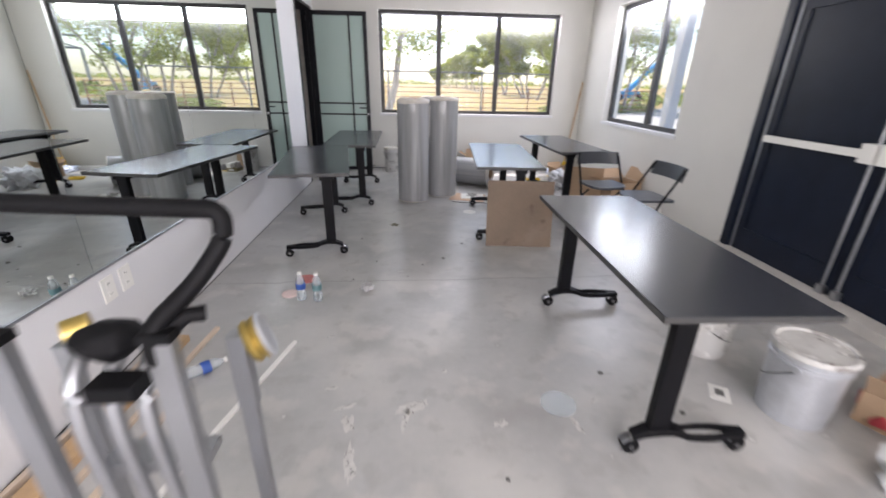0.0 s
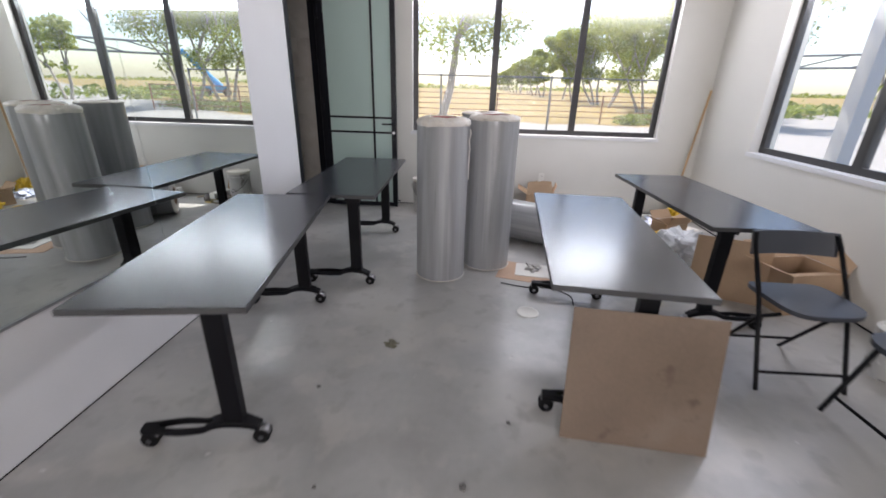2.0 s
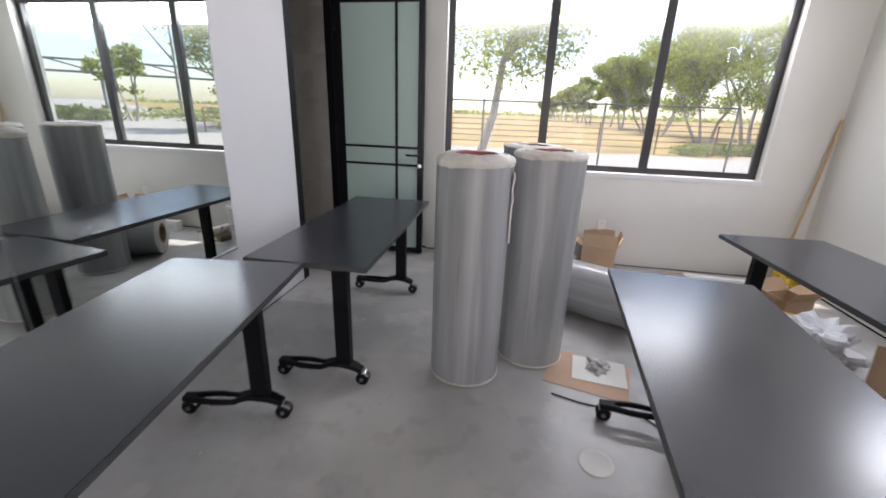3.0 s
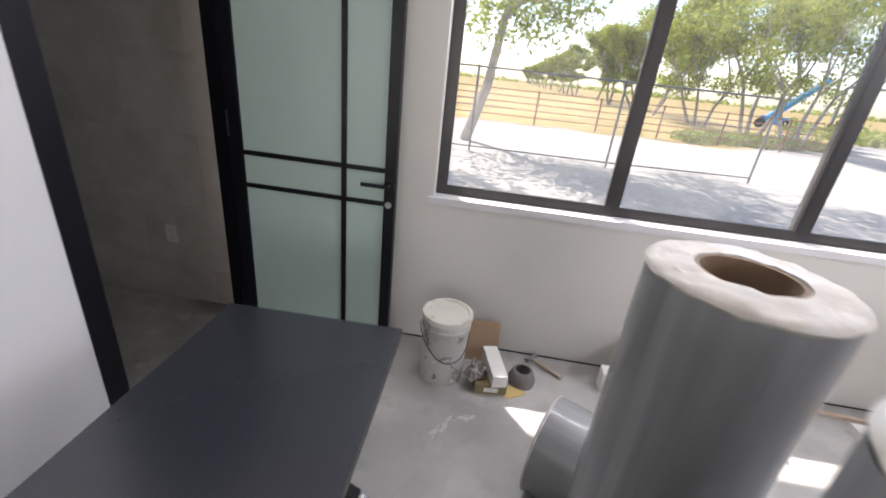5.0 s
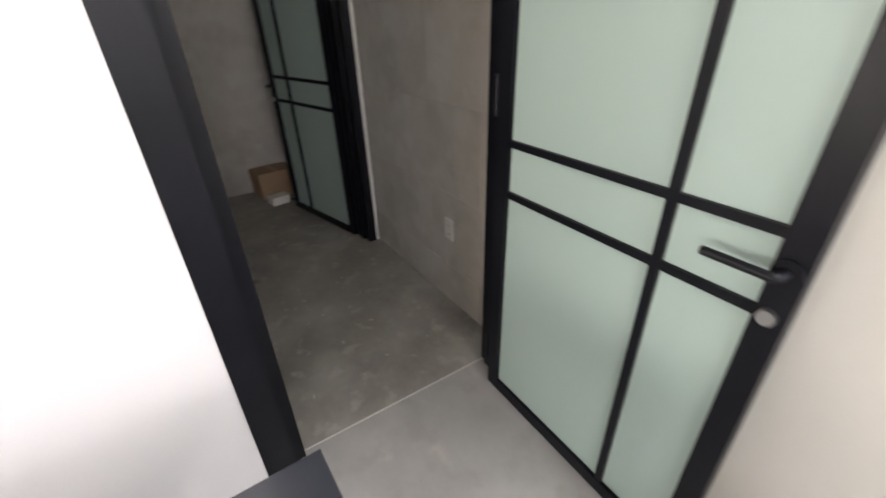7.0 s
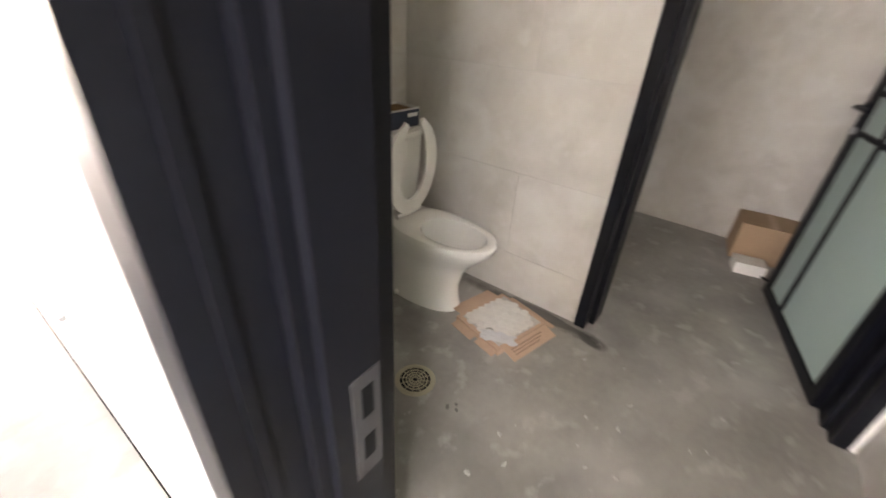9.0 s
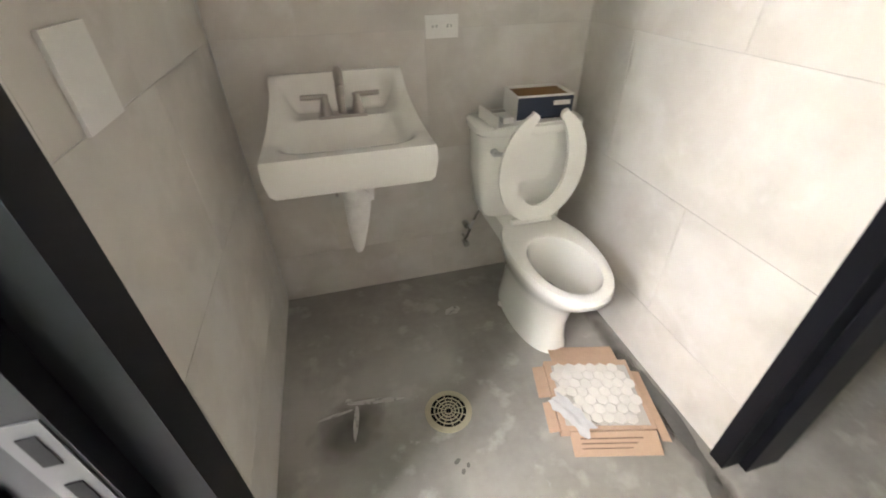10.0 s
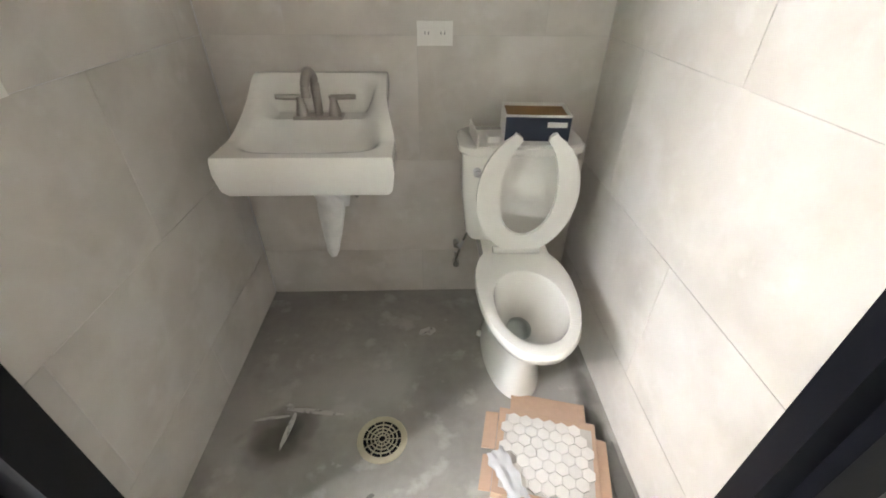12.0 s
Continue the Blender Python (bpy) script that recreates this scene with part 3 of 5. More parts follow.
# ---- main room: plastic film rolls ----
def film_roll(m, core, label, height=1.24, radius=0.193, wrinkle=0.012, cone=1.3):
    r = thing("film_roll", m, label, "plastic roll", "film rolls")
    bm = bmesh.new()
    turned(bm, [(radius, 0.015), (radius, height * 0.25), (radius, height * 0.5), (radius, height * 0.75), (radius, height - 0.015 * cone)], 64)
    for v in bm.verts:
        k = 1 + wrinkle * (noise.noise((v.co.x * 6, v.co.y * 6, v.co.z * 0.8)))
        v.co.x *= k
        v.co.y *= k
    part("film", bm, M_FILM, r, "", True)
    hole = 0.105 if core is M_CORE else 0.09
    for z, s in ((height, 1), (0.0, -1)):
        bm = bmesh.new()
        k = cone if s > 0 else 1.0
        turned(bm, [(radius, z - s * 0.016 * k), (radius * 1.03, z - s * 0.011 * k), (radius * 1.0, z - s * 0.006 * k), (radius * 0.96, z - s * 0.0045 * k), (radius * 0.92, z - s * 0.0024 * k), (radius * 0.87, z - s * 0.003 * k), (radius * 0.82, z - s * 0.0006 * k), (radius * 0.77, z - s * 0.0022 * k), (radius * 0.72, z - s * 0.0002), (hole + 0.012, z), (hole + 0.012, z - s * 0.03)], 64)
        for v in bm.verts:
            if s > 0:
                v.co.z += 0.007 * noise.noise(v.co * 14) + 0.004 * noise.noise(v.co * 45)
                q = 1 + 0.03 * noise.noise(v.co * 9)
                v.co.x *= q
                v.co.y *= q
        part("roll_end", bm, M_FILMEND, r, "creased white film layers", True)
    bm = turned(bmesh.new(), [(hole, 0.0), (hole + 0.012, 0.0), (hole + 0.012, height - 0.004), (hole, height - 0.004), (hole, 0.0)], 48)
    part("core_tube", bm, core, r, "cardboard core tube", True)
    return r


film_roll(pose(0.005, 6.70, 0), M_CORE, "upright roll of clear plastic film with a red core", cone=3.6)
film_roll(pose(0.385, 6.96, 0, 0, 0, 80), M_CORE, "upright roll of clear plastic film with torn edges", 1.25, cone=2.4)
film_roll(pose(0.305, 7.48, 0, 0, 0, 30), M_COREBROWN, "upright roll of plastic film with a brown core", 1.24, 0.19)
film_roll(pose(0.125, 7.955, 0.2, 90, 0, 62), M_COREBROWN, "roll of plastic film lying on the floor", 1.15, 0.196)

# board leaning against the table
board = thing("hardboard_sheet", pose(0.672, 5.04, 0, 0, 0, -4.8), "brown hardboard sheet leaning on the table end", "board")
bm = boxes((0, 0.61, 0, 0.006, 0.001, 0.61))
bmesh.ops.transform(bm, matrix=pose(0, 0, 0, -11.0), verts=bm.verts)
part("sheet", bm, M_BOARD, board)


# ---- main room: folding chairs ----
def folding_chair(m):
    """A folding chair that faces -y."""
    c = thing("folding_chair", m, "dark grey plastic folding chair with a tube frame", "chair", "folding chairs")
    for x in (-0.225, 0.225):
        bm = tube(bmesh.new(), rounded([(x, -0.235, 0.0), (x, -0.06, 0.44), (x * 0.98, 0.10, 0.705), (x * 0.94, 0.125, 0.75)], 0.06), 0.0115)
        part("upright", bm, M_LEG, c, "", True)
        q = x * 0.84
        part("rear_leg", tube(bmesh.new(), rounded([(q, 0.20, 0.0), (q, -0.05, 0.34), (q, -0.17, 0.42)], 0.04), 0.0105), M_LEG, c, "", True)
    part("front_stretcher", rod(bmesh.new(), (-0.225, -0.20, 0.09), (0.225, -0.20, 0.09), 0.008), M_LEG, c, "", True)
    part("rear_stretcher", rod(bmesh.new(), (-0.19, 0.13, 0.10), (0.19, 0.13, 0.10), 0.008), M_LEG, c, "", True)
    bm = bmesh.new()
    out = [(0.2 * math.copysign(abs(math.cos(a)) ** 0.45, math.cos(a)), 0.2 * math.copysign(abs(math.sin(a)) ** 0.45, math.sin(a)) - 0.05) for a in np.linspace(0, math.tau, 32, endpoint=False)]
    prism(bm, out, 0.425, 0.448)
    for v in bm.verts:
        v.co.z += 0.02 * (v.co.x / 0.2) ** 2 - 0.06 * (v.co.y - 0.0) * 0.4
    part("seat", bevelled(bm, 0.006), M_CHAIR, c, "", True)
    bm = bmesh.new()
    cols = []
    for x in np.linspace(-0.225, 0.225, 13):
        y = 0.12 + 0.035 * (1 - (x / 0.225) ** 2)
        cols.append([bm.verts.new((x, y - 0.02 + o, z)) for o, z in ((-0.002, 0.635), (0.010, 0.635), (0.04, 0.745), (0.04, 0.76), (0.028, 0.76), (0.024, 0.74))])
    for a, b in zip(cols, cols[1:]):
        for k in range(6):
            bm.faces.new((a[k], a[(k + 1) % 6], b[(k + 1) % 6], b[k]))
    bm.faces.new(cols[0])
    bm.faces.new(cols[-1][::-1])
    part("backrest", bm, M_CHAIR, c, "", True)
    return c


chair = folding_chair(pose(1.99, 5.70, 0, 0, 0, 1))
copy_thing(chair, pose(2.25, 5.13, 0, 0, 0, -86))

strip = thing("film_tail", pose(0.185, 6.655, 0.0), "torn tail of plastic film hanging from a roll", "plastic film")
bm = bmesh.new()
cols = []
for k, z in enumerate(np.linspace(1.16, 0.80, 14)):
    w = 0.022 * (1 - 0.5 * k / 13)
    x = 0.012 + 0.010 * noise.noise((k * 0.5, 1.0, 0.0))
    cols.append([bm.verts.new((x, -w, z)), bm.verts.new((x + 0.008, 0.3 * w, z)), bm.verts.new((x, w, z))])
for a, b in zip(cols, cols[1:]):
    for k in range(2):
        bm.faces.new((a[k], a[k + 1], b[k + 1], b[k]))
part("tail", bm, M_FILMEND, strip, "", True)

# ---- setting: washroom and back room ----
structure("wall_washroom_south", boxes((-3.24, TX, SY - 0.15, SY - 0.004, 0, 2.6)), M_GROUT, "wall behind the basin and toilet", "wall")
structure("wall_washroom_west", boxes((-3.24, PX - 0.004, SY - 0.004, 7.735, 0, 2.6), (-3.24, PX - 0.004, 7.735, 8.735, 2.42, 2.6)), M_GROUT, "partition wall beside the toilet", "wall")
structure("wall_washroom_north", boxes((-5.0, TX, TY + 0.004, 9.02, 0, 2.75)), M_GROUT, "tiled wall along the passage", "wall")
structure("wall_backroom_west", boxes((-4.9, -4.69, 5.6, TY + 0.012, 0, 2.6)), M_TILE, "grey stone tiled far wall of the back room", "wall")
structure("wall_backroom_south", boxes((-4.69, -3.24, 5.6, 5.8, 0, 2.6)), M_TILE, "plain wall of the back room", "wall")
structure("wall_backroom_east", boxes((-3.24, -3.1, 5.8, SY - 0.15, 0, 2.6)), M_TILE, "plain wall of the back room", "wall")
structure("ceiling_washroom", boxes((-5.0, TX, 5.6, 9.02, 2.6, 2.75)), M_CEIL, "plain white ceiling", "ceiling")
frame3 = thing("door_frame_3", pose(0, 0, 0), "black metal door frame to the back room", "door frame", kind="structure")
part("jamb", boxes((-3.255, PX + 0.012, 7.735, 7.785, 0, 2.42), (-3.255, -3.135, 7.785, 7.812, 0, 2.38), bevel=0.002), M_BLACK, frame3)
part("jamb", boxes((-3.255, PX + 0.012, 8.712, 8.768, 0, 2.42), (-3.255, -3.14, 8.69, 8.712, 0, 2.38), bevel=0.002), M_BLACK, frame3)
part("head", boxes((-3.255, PX + 0.012, 7.785, 8.712, 2.38, 2.42), bevel=0.002), M_BLACK, frame3)
structure("corner_trim", boxes((-3.10, -3.08, 8.768, 8.79, 0, 2.42)), M_PAPER, "pale trim strip beside the black frame", "trim")


def wall_plate(name, m, label, w=0.07, h=0.115, sockets=True):
    """A wall plate whose face looks along its own -y."""
    p = thing(name, m, label, "wall plate", "wall plates")
    part("cover", boxes((-w / 2, w / 2, -0.007, 0.0, -h / 2, h / 2), bevel=0.003), M_WHITE, p)
    if sockets:
        along = 0.026
        for s in (-1, 1):
            cx, cz = (s * along, 0) if w > h else (0, s * along)
            q = part("socket", boxes((cx - 0.015, cx + 0.015, -0.0085, -0.007, cz - 0.015, cz + 0.015), bevel=0.001), M_WHITE, p)
            for d in (-0.006, 0.006):
                part("slot", boxes((cx + d - 0.0012, cx + d + 0.0012, -0.009, -0.0085, cz - 0.003, cz + 0.006)), M_RUBBER, q)
    return p


wall_plate("outlet", pose(-2.508, SY, 1.092, 0, 0, 180), "white double outlet plate on the tiled wall", 0.116, 0.072)
wall_plate("outlet", pose(-2.135, TY, 0.46), "white outlet plate low on the tiled wall")
wall_plate("outlet", pose(XW, 3.41, 0.44, 0, 0, 90), "white outlet plate below the mirror", 0.085, 0.125)
wall_plate("outlet", pose(XW, 3.54, 0.44, 0, 0, 90), "white outlet plate below the mirror", 0.085, 0.125)
wall_plate("outlet", pose(1.10, YN, 0.40), "white outlet plate under the window")
wall_plate("cover_plate", pose(TX, 7.437, 1.152, 0, 0, -90), "white blank cover plate on the tiled wall", 0.128, 0.135, False)


# ---- washroom: basin ----
def wash_basin():
    b = thing("wash_basin", pose(-2.13, SY, 0), "white wall-hung porcelain basin", "basin")
    bm = bmesh.new()
    n = 40
    depth = 0.41

    def half(v):
        k = min(max((v - 0.25) / 0.45, 0), 1)
        return 0.218 + 0.032 * (k * k * (3 - 2 * k))

    def height(u, v):
        """Top surface over -1..1 across and 0..1 from wall to front."""
        k = min(max((v - 0.05) / 0.65, 0), 1)
        rim = 0.975 - 0.14 * (k * k * (3 - 2 * k))
        a = abs(u)
        hollow = min(max((0.90 - a) / 0.26, 0), 1) * min(max((v - 0.05) / 0.14, 0), 1) * min(max((0.92 - v) / 0.14, 0), 1)
        deck = 0.865
        bowl = 0.0
        if v > 0.40:
            r = ((abs(u) / 0.80) ** 3.4 + (abs(v - 0.645) / 0.262) ** 3.4) ** (1 / 3.4)
            bowl = 0.115 * (1 - (1 - min(max((1.04 - r) / 0.62, 0), 1)) ** 2)
        hs = hollow * hollow * (3 - 2 * hollow)
        return rim * (1 - hs) + min(deck, rim) * hs - bowl * hs

    grid = []
    for j in range(n + 1):
        v = j / n
        row = []
        for i in range(n + 1):
            u = 2 * i / n - 1
            row.append(bm.verts.new((u * half(v), v * depth, height(u, v))))
        grid.append(row)
    for j in range(n):
        for i in range(n):
            bm.faces.new((grid[j][i], grid[j][i + 1], grid[j + 1][i + 1], grid[j + 1][i]))
    ring = [grid[0][i] for i in range(n + 1)] + [grid[j][n] for j in range(1, n + 1)] + [grid[n][i] for i in range(n - 1, -1, -1)] + [grid[j][0] for j in range(n - 1, 0, -1)]
    last = ring
    for drop, out in ((0.012, 1.012), (0.05, 1.02), (0.105, 0.985), (0.12, 0.93)):
        low = []
        for v in ring:
            z = v.co.z - drop
            z = max(z, 0.712) if drop < 0.11 else 0.712
            if v.co.y < 0.01:
                low.append(bm.verts.new((v.co.x * out, 0, z)))
            else:
                low.append(bm.verts.new((v.co.x * out, 0.2 + (v.co.y - 0.2) * out, z)))
        for k in range(len(ring)):
            q = (k + 1) % len(ring)
            bm.faces.new((last[k], last[q], low[q], low[k]))
        last = low
    bm.faces.new(last)
    part("bowl", bm, M_PORC, b, "", True)
    f = part("faucet", boxes((-0.078, 0.078, 0.115, 0.165, 0.862, 0.872), bevel=0.004), M_NICKEL, b, "brushed nickel two-handle faucet")
    part("spout", tube(bmesh.new(), rounded([(0, 0.135, 0.868), (0, 0.135, 0.99), (0, 0.20, 1.02), (0, 0.25, 0.99), (0, 0.255, 0.955)], 0.05, 7), 0.0135, 14), M_NICKEL, f, "", True)
    for s in (-1, 1):
        h = part("handle_base", turned(bmesh.new(), [(0.001, 0), (0.022, 0), (0.018, 0.02), (0.012, 0.045), (0.014, 0.062), (0.001, 0.064)], 20, pose(s * 0.052, 0.14, 0.870)), M_NICKEL, f, "", True)
        bar = bmesh.new()
        rod(bar, (s * 0.048, 0.14, 0.927), (s * 0.125, 0.15, 0.931), 0.009, 0.008, 12)
        part("lever", bar, M_NICKEL, f, "", True)
    rings = []
    for z, cx, hx, hy in ((0.715, 0.022, 0.030, 0.030), (0.66, 0.022, 0.031, 0.030), (0.615, 0.018, 0.036, 0.031), (0.585, -0.004, 0.058, 0.032), (0.54, -0.002, 0.056, 0.033), (0.48, 0.004, 0.046, 0.033), (0.42, 0.012, 0.035, 0.030), (0.37, 0.016, 0.026, 0.025), (0.345, 0.018, 0.014, 0.014)):
        ring = []
        for q in np.linspace(0, math.tau, 24, endpoint=False):
            k = 1 + 0.16 * noise.noise((3 * math.cos(q), 3 * math.sin(q), z * 22))
            ring.append((cx + 0.86 * hx * k * math.cos(q), 0.185 + hy * k * math.sin(q), z))
        rings.append(ring)
    t = part("trap", loft(bmesh.new(), rings[::-1]), M_WRAP, b, "white plastic-wrapped drain trap", True)
    part("wrap_cuff", tube(bmesh.new(), rounded([(-0.035, 0.17, 0.56), (-0.048, 0.15, 0.645), (-0.046, 0.10, 0.665)], 0.03, 5), 0.030, 14), M_WRAP, t, "", True)
    part("waste_pipe", tube(bmesh.new(), [(-0.046, 0.11, 0.665), (-0.048, 0.0, 0.665)], 0.024, 14), M_NICKEL, t, "", True)
    rod(bm := bmesh.new(), (0.02, 0.19, 0.71), (0.02, 0.19, 0.735), 0.031)
    part("drain_nut", bm, M_NICKEL, t, "", True)
    for s in (-1, 1):
        bm = bmesh.new()
        tube(bm, rounded([(s * 0.07, 0.0, 0.52), (s * 0.07, 0.05, 0.52), (s * 0.06, 0.07, 0.70)], 0.02), 0.006)
        part("supply_pipe", bm, M_NICKEL, b, "", True)


M_WRAP = material("white_plastic_wrap", (0.78, 0.78, 0.76), 0.35, spread=0.08, scale=30, fine=90, bump=0.2)
M_NICKEL = material("brushed_nickel", (0.42, 0.39, 0.36), 0.32, metal=1.0, spread=0.08, fine=150, bump=0.02)
M_WATER = glass("water", (0.75, 0.82, 0.82), 0.02, 0.9)
wash_basin()


# ---- washroom: toilet ----
def toilet():
    t = thing("toilet", pose(-2.797, SY, 0), "white two-piece toilet with its seat raised", "toilet")
    rings = []
    for z, a, f, bk, cy in ((0.0, 0.112, 0.255, 0.22, 0.355), (0.02, 0.110, 0.252, 0.22, 0.355), (0.06, 0.102, 0.24, 0.21, 0.355), (0.14, 0.098, 0.235, 0.20, 0.36), (0.22, 0.105, 0.245, 0.21, 0.375), (0.28, 0.125, 0.265, 0.23, 0.40), (0.33, 0.148, 0.29, 0.25, 0.43), (0.37, 0.160, 0.312, 0.25, 0.445), (0.395, 0.165, 0.318, 0.25, 0.447), (0.408, 0.161, 0.312, 0.245, 0.447)):
        rings.append([(x, y + cy, z) for x, y in oval(a, f, bk)])
    for z, a, f, bk, cy in ((0.412, 0.150, 0.298, 0.232, 0.447), (0.412, 0.122, 0.192, 0.165, 0.535), (0.406, 0.114, 0.180, 0.152, 0.535), (0.385, 0.110, 0.172, 0.146, 0.535), (0.31, 0.095, 0.145, 0.125, 0.52), (0.25, 0.064, 0.095, 0.085, 0.485), (0.215, 0.044, 0.06, 0.055, 0.46), (0.19, 0.036, 0.045, 0.045, 0.45)):
        rings.append([(x, y + cy, z) for x, y in oval(a, f, bk)])
    part("bowl", loft(bmesh.new(), rings), M_PORC, t, "", True)
    part("water", prism(bmesh.new(), [(x, y + 0.465) for x, y in oval(0.042, 0.058, 0.052)], 0.213, 0.216), M_WATER, t, "still water in the bowl")
    for s in (-1, 1):
        part("bolt_cap", turned(bmesh.new(), [(0.013, 0), (0.012, 0.012), (0.0, 0.018)], 14, pose(s * 0.112, 0.30, 0.012)), M_PORC, t, "", True)
    part("deck", boxes((-0.12, 0.12, 0.02, 0.30, 0.335, 0.411), bevel=0.02), M_PORC, t, "", True)
    rings = []
    for z, w, d in ((0.415, 0.165, 0.085), (0.44, 0.178, 0.09), (0.60, 0.195, 0.095), (0.755, 0.20, 0.098)):
        rings.append([(x, y + 0.115, z) for x, y in oval(w, d, d, 44, 5.0)])
    tank = part("tank", loft(bmesh.new(), rings), M_PORC, t, "", True)
    rings = [[(x, y + 0.117, z) for x, y in oval(w, d, d, 44, 5.0)] for z, w, d in ((0.755, 0.205, 0.103), (0.765, 0.214, 0.110), (0.785, 0.214, 0.110), (0.793, 0.205, 0.102))]
    part("tank_lid", loft(bmesh.new(), rings), M_PORC, tank, "", True)
    bm = bmesh.new()
    rod(bm, (0.15, 0.205, 0.70), (0.15, 0.225, 0.70), 0.014)
    rod(bm, (0.16, 0.23, 0.70), (0.095, 0.235, 0.693), 0.008)
    part("flush_lever", bm, M_CHROME, tank, "chrome flush lever", True)
    # open-front seat, raised against the tank
    n = 34
    inner, outer = [], []
    for k in np.linspace(-math.pi / 2 + 0.42, 3 * math.pi / 2 - 0.42, n):
        c, s = math.cos(k), math.sin(k)
        outer.append((0.170 * c, 0.228 - 0.228 * s))
        inner.append((0.096 * c, 0.226 - (0.152 if s > 0 else 0.212) * s))
    for k in (0, -1):
        mid = ((inner[k][0] + outer[k][0]) / 2, (inner[k][1] + outer[k][1]) / 2)
        dirn = -1 if k == 0 else 1
        tip_in = (mid[0] * 0.45 + inner[k][0] * 0.55 + 0.004 * dirn, inner[k][1] + 0.012)
        tip_out = (mid[0] * 0.45 + outer[k][0] * 0.55, outer[k][1] + 0.009)
        if k == 0:
            inner.insert(0, tip_in)
            outer.insert(0, tip_out)
        else:
            inner.append(tip_in)
            outer.append(tip_out)
    bm = bmesh.new()
    cols = []
    for (x0, y0), (x1, y1) in zip(inner, outer):
        cols.append([bm.verts.new(p) for p in ((x0, y0, 0.0), (x0, y0, 0.012), ((x0 + x1) / 2, (y0 + y1) / 2, 0.02), (x1, y1, 0.012), (x1, y1, 0.0))])
    for a, b in zip(cols, cols[1:]):
        for k in range(5):
            bm.faces.new((a[k], a[(k + 1) % 5], b[(k + 1) % 5], b[k]))
    bm.faces.new(cols[0])
    bm.faces.new(cols[-1][::-1])
    bmesh.ops.transform(bm, matrix=pose(-0.012, 0.285, 0.418, 88), verts=bm.verts)
    seat = part("seat", bm, M_PORC, t, "raised open-front seat", True)
    part("hinge_bar", rod(bmesh.new(), (-0.085, 0.275, 0.422), (0.085, 0.275, 0.422), 0.014), M_PORC, seat, "", True)
    bm = bmesh.new()
    tube(bm, rounded([(0.20, 0.0, 0.22), (0.20, 0.05, 0.22), (0.185, 0.07, 0.30), (0.15, 0.10, 0.42)], 0.03), 0.006)
    part("supply_pipe", bm, M_CHROME, t, "", True)
    for z in (0.20, 0.30):
        part("stop_valve", rod(bmesh.new(), (0.20, 0.03, z), (0.20, 0.065, z), 0.014), M_CHROME, t, "", True)


toilet()

# box on the tank, with a foam insert
carton = thing("faucet_carton", pose(-2.84, SY + 0.125, 0.802, 0, 0, 176), "opened dark blue and white product carton on the tank", "carton")
part("carton_body", boxes((-0.105, 0.105, -0.075, -0.072, 0, 0.085), (-0.105, 0.105, 0.072, 0.075, 0, 0.085), (-0.105, -0.102, -0.072, 0.072, 0, 0.085), (0.102, 0.105, -0.072, 0.072, 0, 0.085), (-0.102, 0.102, -0.072, 0.072, 0, 0.004)), M_PAPER, carton)
part("front_print", boxes((-0.104, 0.104, -0.0775, -0.0752, 0.002, 0.078)), material("navy_print", (0.02, 0.03, 0.055), 0.4), carton, "dark blue printed front")
part("print_bar", boxes((0.03, 0.092, -0.0795, -0.0776, 0.048, 0.064)), M_PAPER, carton, "white bar of print")
part("inner_lining", boxes((-0.101, 0.101, -0.071, 0.071, 0.070, 0.074)), material("brown_lining", (0.22, 0.12, 0.04), 0.8), carton, "brown card lining")
insert = thing("foam_insert", pose(-2.80, SY + 0.13, 0.794, 0, 0, 184), "white moulded card insert under the carton", "packing")
part("tray", boxes((-0.17, 0.13, -0.10, 0.06, 0, 0.006), (-0.17, -0.165, -0.10, 0.06, 0.006, 0.045), (-0.13, -0.09, -0.07, -0.02, 0.006, 0.027), bevel=0.001), M_PAPER, insert)


# ---- washroom: floor drain and tile carton ----
drain = thing("floor_drain", pose(-2.32, 7.374, 0), "round beige floor drain with a slotted grate", "drain")
turned(bm := bmesh.new(), [(0.062, 0.0005), (0.062, 0.004), (0.080, 0.003), (0.082, 0.0005)], 40)
part("rim", bm, material("beige_plastic", (0.42, 0.38, 0.27), 0.5, spread=0.15), drain, "", True)
part("sump", prism(bmesh.new(), [(0.062 * math.cos(a), 0.062 * math.sin(a)) for a in np.linspace(0, math.tau, 32, endpoint=False)], 0.0003, 0.0012), M_RUBBER, drain)
M_DRAIN = material("worn_beige_grate", (0.40, 0.37, 0.27), 0.5, spread=0.2)
for r in (0.012, 0.024, 0.036, 0.049):
    turned(bm := bmesh.new(), [(r - 0.0022, 0.0014), (r - 0.0022, 0.0044), (r + 0.0022, 0.0044), (r + 0.0022, 0.0014)], 36)
    part("grate_ring", bm, M_DRAIN, drain)
for k in range(12):
    part("spoke", rod(bmesh.new(), (0.01 * math.cos(k * math.tau / 12), 0.01 * math.sin(k * math.tau / 12), 0.003), (0.063 * math.cos(k * math.tau / 12), 0.063 * math.sin(k * math.tau / 12), 0.003), 0.0018, sides=6), M_DRAIN, drain)

